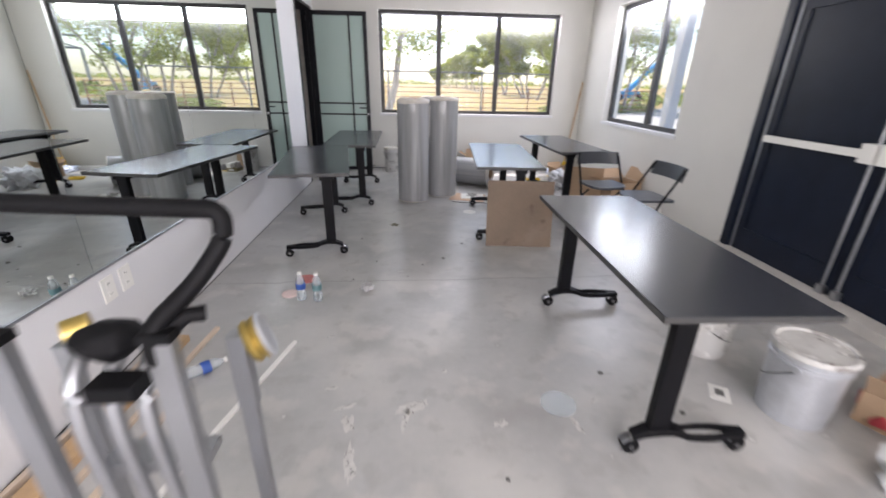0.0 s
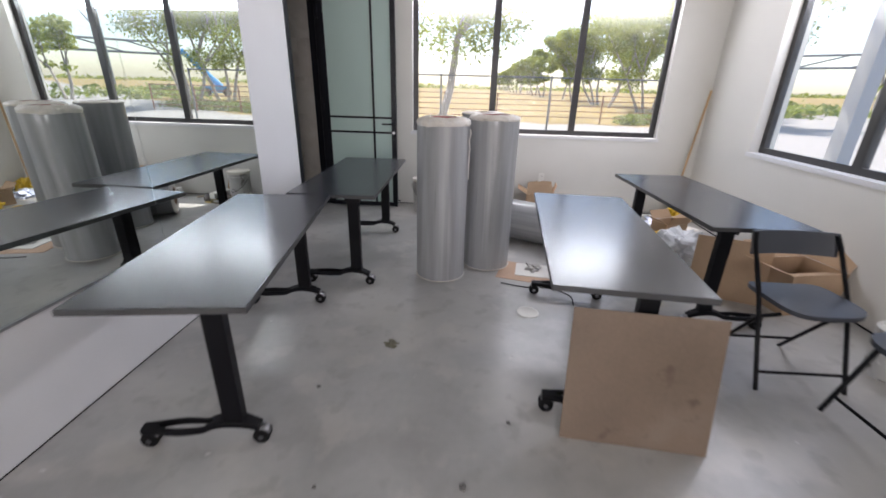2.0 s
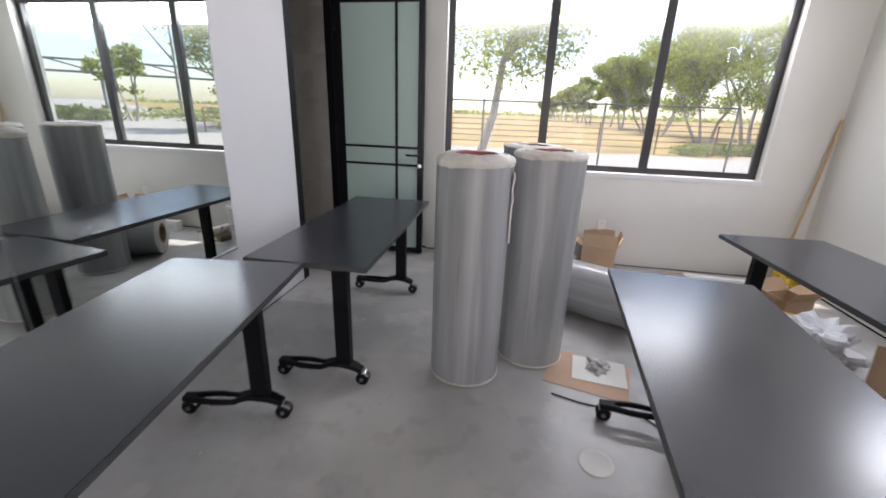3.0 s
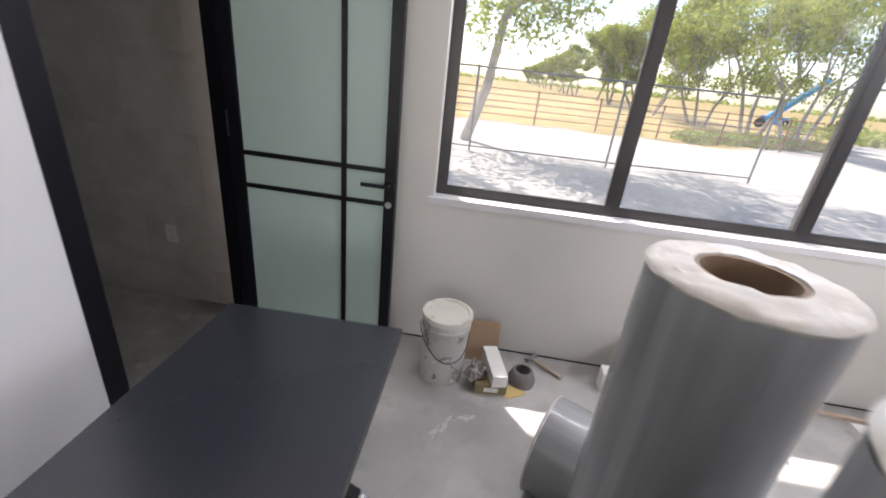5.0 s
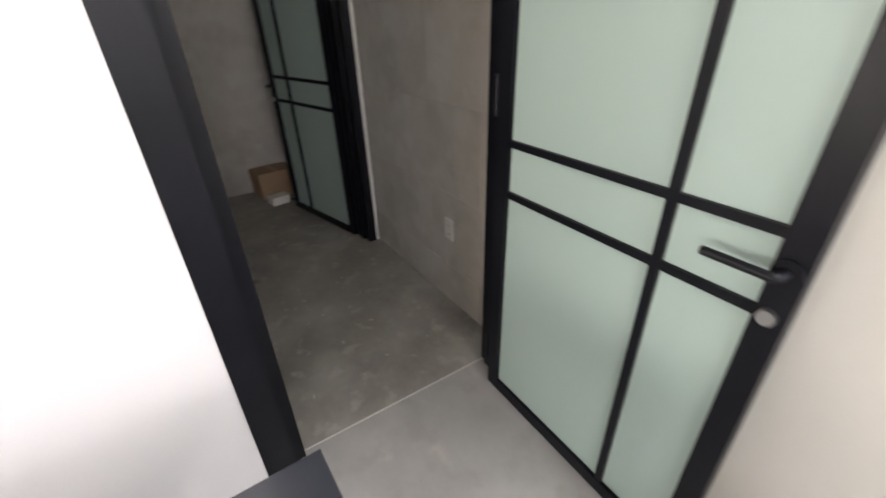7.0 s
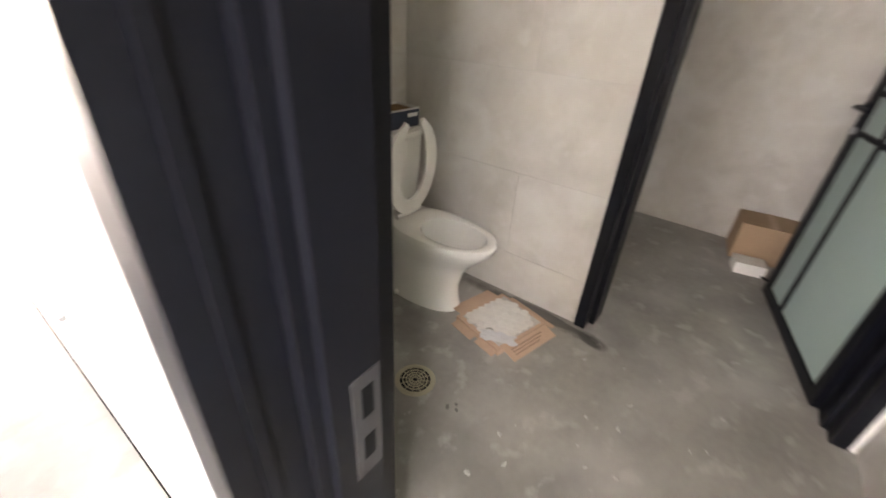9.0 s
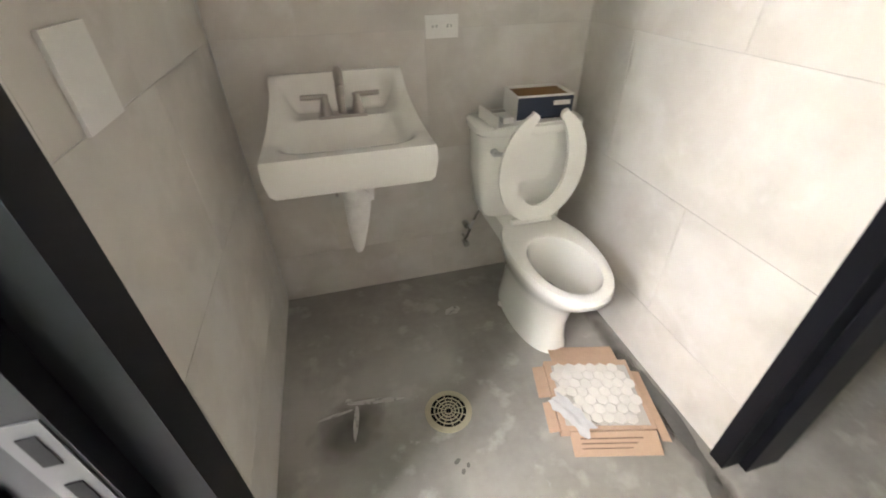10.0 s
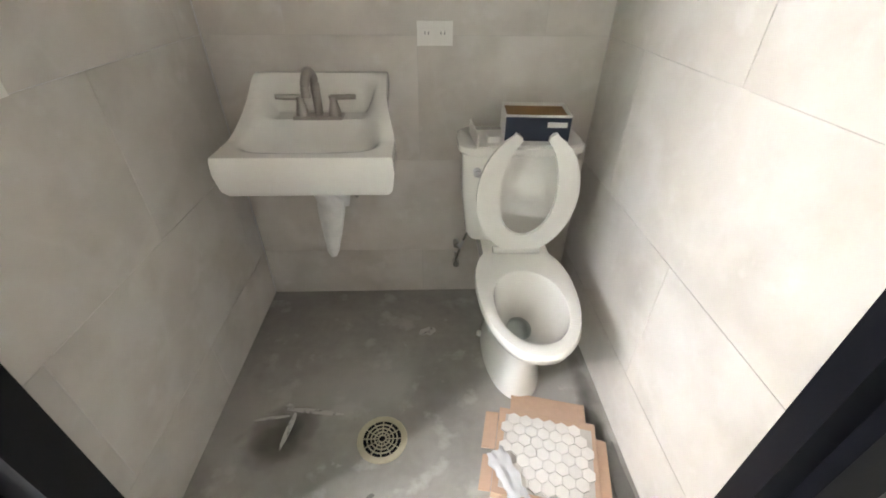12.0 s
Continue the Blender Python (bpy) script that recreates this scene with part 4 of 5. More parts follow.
M_KRAFT = material("pink_brown_cardboard", (0.55, 0.38, 0.27), 0.85, spread=0.1, scale=5)
tilebox = thing("tile_carton", pose(-2.832, 7.468, 0, 0, 0, -14), "flattened cardboard carton lying open on the floor", "carton")
part("base", boxes((-0.155, 0.155, -0.145, 0.135, 0.002, 0.034), bevel=0.002), M_KRAFT, tilebox)
for nm, rows, ang in (("back_flap", (-0.13, 0.12, -0.225, -0.147, 0.018, 0.021), (6, 0)), ("front_flap", (-0.15, 0.13, 0.137, 0.21, 0.02, 0.023), (-14, 0)), ("side_flap", (0.157, 0.20, -0.13, 0.0, 0.018, 0.021), (0, 8)), ("side_flap", (-0.19, -0.157, -0.10, 0.17, 0.02, 0.023), (0, -12)), ("side_flap", (0.157, 0.192, 0.02, 0.13, 0.018, 0.021), (0, 12))):
    bm = boxes(rows)
    bmesh.ops.rotate(bm, cent=((rows[0] + rows[1]) / 2, (rows[2] + rows[3]) / 2, 0.02), matrix=Euler((radians(ang[0]), radians(ang[1]), 0)).to_matrix(), verts=bm.verts)
    flap = part(nm, bm, M_KRAFT, tilebox)
    if nm == "front_flap":
        for k in range(3):
            part("print_line", boxes((-0.10 + 0.02 * k, 0.10, 0.155 + 0.014 * k, 0.161 + 0.014 * k, 0.0265 - 0.0036 * k, 0.0272 - 0.0036 * k)), material("brown_ink", (0.16, 0.10, 0.07), 0.8), flap)
sheet = thing("mosaic_sheet", pose(-2.836, 7.474, 0.035, 0, 0, -15), "sheet of white hexagon mosaic tiles in the carton", "tile sheet")
part("mesh_backing", boxes((-0.135, 0.14, -0.125, 0.115, 0.0, 0.002)), M_GROUT, sheet)
M_HEX = material("white_hex_tile", (0.72, 0.70, 0.66), 0.4, spread=0.10, per=1.0)
R = 0.0215
hexmesh = mesh_of("hex_tile", bevelled(prism(bmesh.new(), [(R * math.cos(a), R * math.sin(a)) for a in np.linspace(math.pi / 6, math.tau + math.pi / 6, 6, endpoint=False)], 0.002, 0.009), 0.0015, 1), M_HEX)
for j in range(7):
    for i in range(7):
        if (i == 6 and j > 3) or (i == 0 and j in (0, 6)):
            continue
        tile = new("hex_tile", hexmesh)
        tile.parent = sheet
        tile.location = (-0.118 + i * 0.0385 + (j % 2) * 0.01925, -0.108 + j * 0.0335, random.uniform(0, 0.0008))
        tile.rotation_euler = (random.uniform(-0.02, 0.02), random.uniform(-0.02, 0.02), 0)
scrap = thing("plastic_scrap", pose(-2.70, 7.52, 0.045, 0, 0, 20), "torn clear and white plastic wrap on the tile sheet", "plastic wrap")
bm = bmesh.new()
bmesh.ops.create_grid(bm, x_segments=18, y_segments=24, size=0.03)
for v in bm.verts:
    v.co.z = 0.002 + 0.007 * noise.noise(v.co * 55)
    v.co.y *= 2.6 + 1.2 * noise.noise(v.co * 30)
    v.co.x *= 1 + 0.5 * noise.noise(v.co * 35)
part("wrap", bm, M_BAG, scrap, "", True)
scrap.location.z = 0.05


def blot(name, m, rx, ry, mat, label, rough=0.35, n=26, z=0.0016):
    """An irregular flat spot on the floor."""
    s = thing(name, m, label, "stain")
    out = []
    for k in np.linspace(0, math.tau, n, endpoint=False):
        q = 1 + rough * noise.noise((math.cos(k) * 2 + m.translation.x * 7, math.sin(k) * 2, m.translation.y * 5))
        out.append((rx * q * math.cos(k), ry * q * math.sin(k)))
    part("spot", prism(bmesh.new(), out, 0.0002, z), mat, s)
    return s


M_SPLASH = material("dried_white_plaster", (0.62, 0.61, 0.58), 0.8, spread=0.12, scale=20)
sn, sl = M_SPLASH.node_tree.nodes, M_SPLASH.node_tree.links
bare, patchy, worn, limit = sn.new("ShaderNodeBsdfTransparent"), sn.new("ShaderNodeMixShader"), sn.new("ShaderNodeTexNoise"), sn.new("ShaderNodeMapRange")
worn.inputs["Scale"].default_value, worn.inputs["Detail"].default_value = 38.0, 6.0
limit.inputs["From Min"].default_value, limit.inputs["From Max"].default_value = 0.28, 0.46
limit.inputs["To Min"].default_value, limit.inputs["To Max"].default_value = 0.0, 0.85
sl.new(sn.new("ShaderNodeTexCoord").outputs["Object"], worn.inputs["Vector"])
sl.new(worn.outputs["Fac"], limit.inputs["Value"])
sl.new(limit.outputs[0], patchy.inputs[0])
sl.new(bare.outputs[0], patchy.inputs[1])
sl.new(sn["Principled BSDF"].outputs[0], patchy.inputs[2])
sl.new(patchy.outputs[0], sn["Material Output"].inputs[0])
M_DAMP = material("dark_patch", (0.13, 0.125, 0.115), 0.5, spread=0.2, scale=9)
for x, y, a, rx, ry, mm in ((-2.005, 7.335, 82, 0.062, 0.010, 0), (-2.085, 7.268, 172, 0.095, 0.010, 0), (-1.94, 7.288, 8, 0.055, 0.006, 0), (-1.987, 7.245, 0, 0.012, 0.012, 0), (-2.47, 6.90, 20, 0.035, 0.02, 0), (-2.30, 7.55, 30, 0.012, 0.007, 1), (-2.33, 7.57, 70, 0.008, 0.006, 1), (-2.31, 7.585, 60, 0.009, 0.006, 1), (-3.01, 7.83, 65, 0.06, 0.022, 1), (-3.045, 7.60, 86, 0.20, 0.028, 1), (-1.95, 7.62, 0, 0.012, 0.008, 0)):
    blot("plaster_spot" if mm == 0 else "dark_floor_spot", pose(x, y, 0, 0, 0, a), rx, ry, (M_SPLASH, M_DAMP)[mm], ("dried white plaster smear on the concrete floor", "dark damp spot on the concrete floor")[mm], 0.35, 30, (0.0025, 0.0016)[mm])
for k in range(26):
    x, y = random.uniform(-3.0, -1.8), random.uniform(7.75, 8.7)
    s = random.uniform(0.005, 0.014)
    blot("plaster_spot", pose(x, y, 0, 0, 0, random.uniform(0, 180)), s, s * 0.6, M_SPLASH, "small dried plaster spot on the concrete floor", 0.6, 10, 0.002)

# soft-edged dark patches on the concrete: a damp halo at the crack, two along the wall foot
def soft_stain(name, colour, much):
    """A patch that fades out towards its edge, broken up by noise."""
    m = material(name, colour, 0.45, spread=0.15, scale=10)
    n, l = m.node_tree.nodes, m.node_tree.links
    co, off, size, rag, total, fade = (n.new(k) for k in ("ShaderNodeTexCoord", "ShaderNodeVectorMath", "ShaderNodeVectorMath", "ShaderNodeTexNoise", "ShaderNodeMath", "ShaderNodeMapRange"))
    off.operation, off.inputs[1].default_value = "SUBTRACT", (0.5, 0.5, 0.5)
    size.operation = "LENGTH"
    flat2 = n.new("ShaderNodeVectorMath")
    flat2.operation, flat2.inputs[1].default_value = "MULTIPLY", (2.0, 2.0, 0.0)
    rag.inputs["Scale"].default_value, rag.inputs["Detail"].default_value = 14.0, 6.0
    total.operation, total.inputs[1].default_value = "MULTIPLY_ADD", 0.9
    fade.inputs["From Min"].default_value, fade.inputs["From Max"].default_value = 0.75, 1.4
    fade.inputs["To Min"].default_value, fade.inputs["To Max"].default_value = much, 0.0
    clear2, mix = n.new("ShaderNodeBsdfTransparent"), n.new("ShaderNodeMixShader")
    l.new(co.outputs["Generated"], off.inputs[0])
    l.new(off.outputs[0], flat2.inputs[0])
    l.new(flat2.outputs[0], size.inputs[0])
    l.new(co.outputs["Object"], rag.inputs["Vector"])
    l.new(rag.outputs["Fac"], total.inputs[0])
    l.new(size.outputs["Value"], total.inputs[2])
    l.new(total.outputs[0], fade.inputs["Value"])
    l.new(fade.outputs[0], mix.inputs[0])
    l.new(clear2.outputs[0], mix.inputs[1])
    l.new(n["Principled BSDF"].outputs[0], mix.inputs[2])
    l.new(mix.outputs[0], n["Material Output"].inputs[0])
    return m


M_SOFTDARK = soft_stain("soft_dark_concrete", (0.10, 0.096, 0.086), 0.30)
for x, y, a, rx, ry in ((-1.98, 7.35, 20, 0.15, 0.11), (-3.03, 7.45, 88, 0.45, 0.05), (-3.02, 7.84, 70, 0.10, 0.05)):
    s = thing("damp_patch", pose(x, y, 0, 0, 0, a), "soft dark patch on the concrete floor", "stain")
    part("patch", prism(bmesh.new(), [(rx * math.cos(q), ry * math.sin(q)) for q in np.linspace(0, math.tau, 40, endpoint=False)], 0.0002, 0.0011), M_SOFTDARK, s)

# back room
carton2 = thing("cardboard_box", pose(-4.55, 8.40, 0, 0, 0, 8), "closed brown cardboard box by the far wall", "box")
part("box_body", boxes((-0.13, 0.13, -0.17, 0.17, 0, 0.24), bevel=0.004), M_CARD, carton2)
part("tape", boxes((-0.133, 0.133, -0.02, 0.02, 0.2405, 0.242)), M_KRAFT, carton2)
carton3 = thing("small_white_box", pose(-4.27, 8.36, 0, 0, 0, 12), "small white carton on the floor", "box")
part("box_body", boxes((-0.06, 0.06, -0.08, 0.08, 0, 0.07), bevel=0.003), M_WHITE, carton3)

# ---- outside: ground, fences, trees ----
GZ = -0.12
ground_mat = bpy.data.materials.new("gravel_and_dry_grass")
ground_mat.use_nodes = True
gn, gl = ground_mat.node_tree.nodes, ground_mat.node_tree.links
gb = gn["Principled BSDF"]
gb.inputs["Roughness"].default_value = 0.95
gco = gn.new("ShaderNodeTexCoord")
gsep = gn.new("ShaderNodeSeparateXYZ")
gl.new(gco.outputs["Object"], gsep.inputs[0])


def gnoise(s, detail=5.0):
    t = gn.new("ShaderNodeTexNoise")
    t.inputs["Scale"].default_value, t.inputs["Detail"].default_value = s, detail
    gl.new(gco.outputs["Object"], t.inputs["Vector"])
    return t.outputs["Fac"]


def gmath(op, a, b):
    t = gn.new("ShaderNodeMath")
    t.operation = op
    for k, v in enumerate((a, b)):
        if isinstance(v, (int, float)):
            t.inputs[k].default_value = v
        else:
            gl.new(v, t.inputs[k])
    return t.outputs[0]


def gramp(fac, low, high):
    t = gn.new("ShaderNodeValToRGB")
    t.color_ramp.elements[0].color, t.color_ramp.elements[1].color = (*low, 1), (*high, 1)
    t.color_ramp.elements[0].position, t.color_ramp.elements[1].position = 0.3, 0.7
    gl.new(fac, t.inputs[0])
    return t.outputs[0]


# the field starts beyond a line that runs off to the right
edge = gmath("SUBTRACT", gmath("SUBTRACT", gsep.outputs["Y"], gmath("MULTIPLY", gmath("MAXIMUM", gmath("SUBTRACT", gsep.outputs["X"], 9.0), 0.0), 0.9)), 24.0)
edge = gmath("ADD", edge, gmath("MULTIPLY", gmath("SUBTRACT", gnoise(0.6), 0.5), 3.0))
field = gmath("MINIMUM", gmath("MAXIMUM", gmath("MULTIPLY", edge, 1.2), 0.0), 1.0)
gmix = gn.new("ShaderNodeMix")
gmix.data_type = "RGBA"
gl.new(field, gmix.inputs["Factor"])
gl.new(gramp(gnoise(9.0, 8.0), (0.20, 0.19, 0.178), (0.34, 0.33, 0.31)), gmix.inputs["A"])
gl.new(gramp(gnoise(0.25, 8.0), (0.17, 0.125, 0.035), (0.29, 0.205, 0.065)), gmix.inputs["B"])
gl.new(gmix.outputs["Result"], gb.inputs["Base Color"])
bm = bmesh.new()
xs = [-600, -60, -6.2, 3.4, 12, 60, 600]
ys = [-600, -60, -1.2, 9.3, 24, 60, 600]
gv = [[bm.verts.new((x, y, GZ)) for x in xs] for y in ys]
for j in range(6):
    for i in range(6):
        bm.faces.new((gv[j][i], gv[j][i + 1], gv[j + 1][i + 1], gv[j + 1][i]))
structure("ground", bm, ground_mat, "white gravel yard with a dry grass field beyond", "ground")

M_BARK = material("bark", (0.33, 0.29, 0.25), 0.9, spread=0.25, scale=6, fine=40, bump=0.5)
M_REDPIPE = material("rusty_red_pipe", (0.22, 0.075, 0.05), 0.7, spread=0.2, scale=8)
M_GREYPIPE = material("grey_fence_pipe", (0.14, 0.14, 0.14), 0.5, spread=0.15)
M_COLUMN = material("pale_grey_paint", (0.46, 0.455, 0.45), 0.6, spread=0.08, scale=3)
M_FAR = material("hazy_steel", (0.20, 0.22, 0.24), 0.8)


def leaf_material(name, a, b):
    m = bpy.data.materials.new(name)
    m.use_nodes = True
    n, l = m.node_tree.nodes, m.node_tree.links
    geo = n.new("ShaderNodeNewGeometry")
    ramp = n.new("ShaderNodeValToRGB")
    ramp.color_ramp.elements[0].color, ramp.color_ramp.elements[1].color = (*a, 1), (*b, 1)
    l.new(geo.outputs["Random Per Island"], ramp.inputs[0])
    l.new(ramp.outputs[0], n["Principled BSDF"].inputs["Base Color"])
    n["Principled BSDF"].inputs["Roughness"].default_value = 0.6
    tr = n.new("ShaderNodeBsdfTranslucent")
    l.new(ramp.outputs[0], tr.inputs[0])
    mix = n.new("ShaderNodeMixShader")
    mix.inputs[0].default_value = 0.6
    l.new(n["Principled BSDF"].outputs[0], mix.inputs[1])
    l.new(tr.outputs[0], mix.inputs[2])
    l.new(mix.outputs[0], n["Material Output"].inputs[0])
    return m


M_LEAF = leaf_material("tree_leaves", (0.17, 0.215, 0.035), (0.38, 0.42, 0.09))
M_WEED = leaf_material("roadside_weeds", (0.12, 0.17, 0.03), (0.28, 0.32, 0.08))


def leaves(name, centres, radii, count, size, mat, parent=None, seed=1, flat=0.7):
    """Many small leaf blades scattered through clumps."""
    rng = np.random.default_rng(seed)
    centres, radii = np.array(centres, float), np.array(radii, float)
    pick = rng.choice(len(centres), count, p=radii ** 2 / (radii ** 2).sum())
    d = rng.normal(size=(count, 3))
    d /= np.linalg.norm(d, axis=1)[:, None]
    p = centres[pick] + d * (radii[pick] * rng.random(count) ** 0.45)[:, None] * (1, 1, flat)
    u = rng.normal(size=(count, 3))
    u /= np.linalg.norm(u, axis=1)[:, None]
    w = np.cross(u, rng.normal(size=(count, 3)))
    w /= np.linalg.norm(w, axis=1)[:, None]
    s = size * rng.uniform(0.6, 1.4, count)[:, None]
    verts = np.stack([p - u * s, p - w * s * 0.45, p + u * s, p + w * s * 0.45], 1).reshape(-1, 3)
    data = bpy.data.meshes.new(name)
    data.from_pydata(verts.tolist(), [], np.arange(count * 4).reshape(-1, 4).tolist())
    data.materials.append(mat)
    ob = new(name, data)
    ob.parent = parent
    return ob


def tree(m, height, spread, seed, label, lean=(0.0, 0.0), count=1500, size=0.12, stems=1, bare=0.35, group="row of trees"):
    """A tree with tapered trunk, forking limbs and a ragged crown of leaves."""
    rng = random.Random(seed)
    t = thing("tree", m, label, "tree", group)
    bm = bmesh.new()
    tips = []

    def limb(a, b, r0, r1, depth):
        mid = (a + b) / 2 + Vector((rng.uniform(-1, 1), rng.uniform(-1, 1), 0)) * (b - a).length * 0.06
        rod(bm, a, mid, r0, (r0 + r1) / 2, 8)
        rod(bm, mid, b, (r0 + r1) / 2, r1, 8)
        if depth == 0:
            tips.append(b)
            return
        for _ in range(3 if depth > 1 else 2):
            d = (b - a).normalized() + Vector((rng.uniform(-1, 1), rng.uniform(-1, 1), rng.uniform(-0.15, 0.6))) * 0.75
            limb(b, b + d.normalized() * spread * rng.uniform(0.28, 0.5) * (0.75 if depth == 1 else 1), r1, r1 * 0.45, depth - 1)
        tips.append(b)

    for k in range(stems):
        off = Vector((rng.uniform(-0.5, 0.5), rng.uniform(-0.3, 0.3), 0)) * (stems > 1)
        top = Vector((lean[0], lean[1], height * bare)) + off * 3
        thick = 0.019 if stems == 1 else 0.026
        limb(off, top, thick * height / stems ** 0.5, thick * 0.62 * height / stems ** 0.5, 2)
    part("trunk", bm, M_BARK, t, "", True)
    mid = [p for p in tips if p.z > height * bare * 0.9]
    centres = [p + Vector((rng.gauss(0, 0.3), rng.gauss(0, 0.3), rng.uniform(-0.1, 0.45))) * spread * 0.2 for p in mid for _ in range(2)]
    leaves("crown", centres, [spread * rng.uniform(0.08, 0.21) for _ in centres], count, size, M_LEAF, t, seed)
    return t


tree(pose(-1.05, 18.3, GZ), 8.2, 10.0, 5, "leaning tree with a thin trunk beside the yard fence", (0.65, -0.8), 26000, 0.075, 1, 0.36, "yard trees")
tree(pose(-2.9, 13.4, GZ), 7.0, 5.6, 8, "leafy tree beside the yard fence", (0.5, 0.2), 4200, 0.10, 1, 0.45, "yard trees")
for k in range(18):
    y = 27.5 + k * (4.2 + 0.6 * k)
    x = 13.2 + random.uniform(-0.8, 0.8)
    dense = 11000 if k < 6 else 3600
    tree(pose(x, y, GZ), random.uniform(6.9, 8.5) + 0.14 * k, random.uniform(5.3, 6.6), 20 + k, "leafy green tree in a long row by the field", (random.uniform(-0.6, 0.6), 0), dense, (0.085 if k < 6 else 0.145) + 0.018 * k, 3 if k < 5 else 2, 0.33)
for k, (x, y) in enumerate(((26, 33), (34, 24), (44, 31), (47, 14), (40, -2), (60, 44))):
    tree(pose(x, y, GZ), random.uniform(5, 7), random.uniform(3.6, 5), 60 + k, "small leafy tree beyond the gravel yard", (0.2, 0), 1100, 0.2, 2, 0.32, "distant trees")

# weeds along the road and a far belt of growth
weeds = []
for k in range(90):
    a = random.random()
    weeds.append((8.0 + 6.5 * a + random.uniform(-0.7, 0.7), 26.0 + 3.2 * a + random.uniform(-0.9, 0.9), GZ + 0.12))
tagged(leaves("roadside_weeds", weeds, [random.uniform(0.35, 0.85) for _ in weeds], 11000, 0.085, M_WEED, None, 3, 0.55), "patch of green weeds beside the gravel", "weeds", kind="stuff")
belt = []
for k in range(260):
    a = radians(random.uniform(-50, 62))
    d = random.uniform(34, 52)
    belt.append((3 + d * math.cos(a), 8 + d * math.sin(a), GZ + 0.3))
tagged(leaves("far_brush", belt, [random.uniform(0.8, 1.8) for _ in belt], 9000, 0.28, M_WEED, None, 4, 0.45), "belt of pale green brush beyond the yard", "brush", kind="stuff")
far = []
for k in range(200):
    far.append((-260 + 3.0 * k, 330 + random.uniform(-20, 20), 0.5))
tagged(leaves("far_woods", far, [random.uniform(2, 5) for _ in far], 5000, 1.2, M_LEAF, None, 6, 0.6), "thin line of far trees on the horizon", "woods", kind="stuff")

# grey pipe fence panels near the window
fence = thing("pipe_fence", pose(0, 0, GZ), "thin grey pipe fence across the yard", "fence")
posts = [(-4.0, 16.55), (-0.8, 16.58), (2.4, 16.6), (5.75, 16.95)]
for x, y in posts:
    part("post", rod(bmesh.new(), (x, y, 0), (x, y, 1.9), 0.028, sides=8), M_GREYPIPE, fence, "", True)
for (xa, ya), (xb, yb) in zip(posts, posts[1:]):
    for z in (0.12, 1.86):
        part("rail", rod(bmesh.new(), (xa, ya, z), (xb, yb, z), 0.02, sides=8), M_GREYPIPE, fence, "", True)
gate = thing("red_pipe_fence", pose(0, 0, GZ), "rusty red five-rail pipe fence along the field", "fence")
run = [(-14 + 2.55 * k, 24.6 + 0.20 * max(0, k - 5)) for k in range(12)]
for x, y in run:
    part("post", rod(bmesh.new(), (x, y, 0), (x, y, 1.32), 0.035, sides=8), M_REDPIPE, gate, "", True)
for z in (0.28, 0.55, 0.80, 1.04, 1.28):
    part("rail", tube(bmesh.new(), [(x, y, z) for x, y in run], 0.02, 6), M_REDPIPE, gate, "", True)
fence2 = thing("pipe_fence", pose(0, 0, GZ), "grey pipe fence beyond the east window", "fence")
run = [(8.5, 6.5 + 0.0), (9.0, 9.6), (9.4, 12.6)]
for x, y in run:
    part("post", rod(bmesh.new(), (x, y, 0), (x, y, 1.8), 0.028, sides=8), M_GREYPIPE, fence2, "", True)
for z in (0.15, 1.76):
    part("rail", tube(bmesh.new(), [(x, y, z) for x, y in run], 0.02, 8), M_GREYPIPE, fence2, "", True)

column = thing("porch_column", pose(4.60, 8.93, GZ, 0, 0, 8), "pale grey square column outside the east window", "column")
part("shaft", boxes((-0.085, 0.085, -0.085, 0.085, 0.02, 2.94), bevel=0.008), M_COLUMN, column)
part("base_plate", boxes((-0.17, 0.17, -0.17, 0.17, 0.0, 0.02), bevel=0.004), M_GREYPIPE, column)
part("cap", boxes((-0.14, 0.14, -0.14, 0.14, 2.94, 3.0), bevel=0.005), M_COLUMN, column)

# far steel works: a conveyor bridge on trestles, cranes and poles
bridge = thing("conveyor_bridge", pose(0, 0, GZ), "long dark steel conveyor bridge far beyond the yard", "bridge")
for k in range(16):
    x0, x1 = 62 + k * 6, 68 + k * 6
    y0 = 96 - k * 5.4
    y1 = y0 - 5.4
    for z in (6.4, 8.6):
        part("chord", rod(bmesh.new(), (x0, y0, z), (x1, y1, z), 0.22, sides=6), M_FAR, bridge)
    part("brace", rod(bmesh.new(), (x0, y0, 6.4), (x1, y1, 8.6), 0.14, sides=6), M_FAR, bridge)
    if k % 3 == 0:
        part("trestle", rod(bmesh.new(), (x0, y0, 0), (x0, y0, 6.4), 0.3, sides=6), M_FAR, bridge)
for k, (x, y, h) in enumerate(((70, 88, 17), (92, 70, 20), (110, 52, 18), (128, 30, 21), (120, 8, 17))):
    mast = thing("steel_mast", pose(x, y, GZ), "far steel mast with a slanting jib", "mast", "steel masts")
    part("pole", rod(bmesh.new(), (0, 0, 0), (0, 0, h), 0.3, 0.18, 8), M_FAR, mast)
    part("jib", rod(bmesh.new(), (0, 0, h * 0.55), (3.5, -3, h * 0.95), 0.2, 0.12, 8), M_FAR, mast)
M_BLUEPAINT = material("blue_machine_paint", (0.03, 0.28, 0.62), 0.5)
lift = thing("blue_boom", pose(23.3, 47, GZ, 0, 0, -30), "blue machine boom among the trees", "machine")
part("base", boxes((-1.0, 1.0, -0.7, 0.7, 0.35, 1.0), bevel=0.1), M_BLUEPAINT, lift)
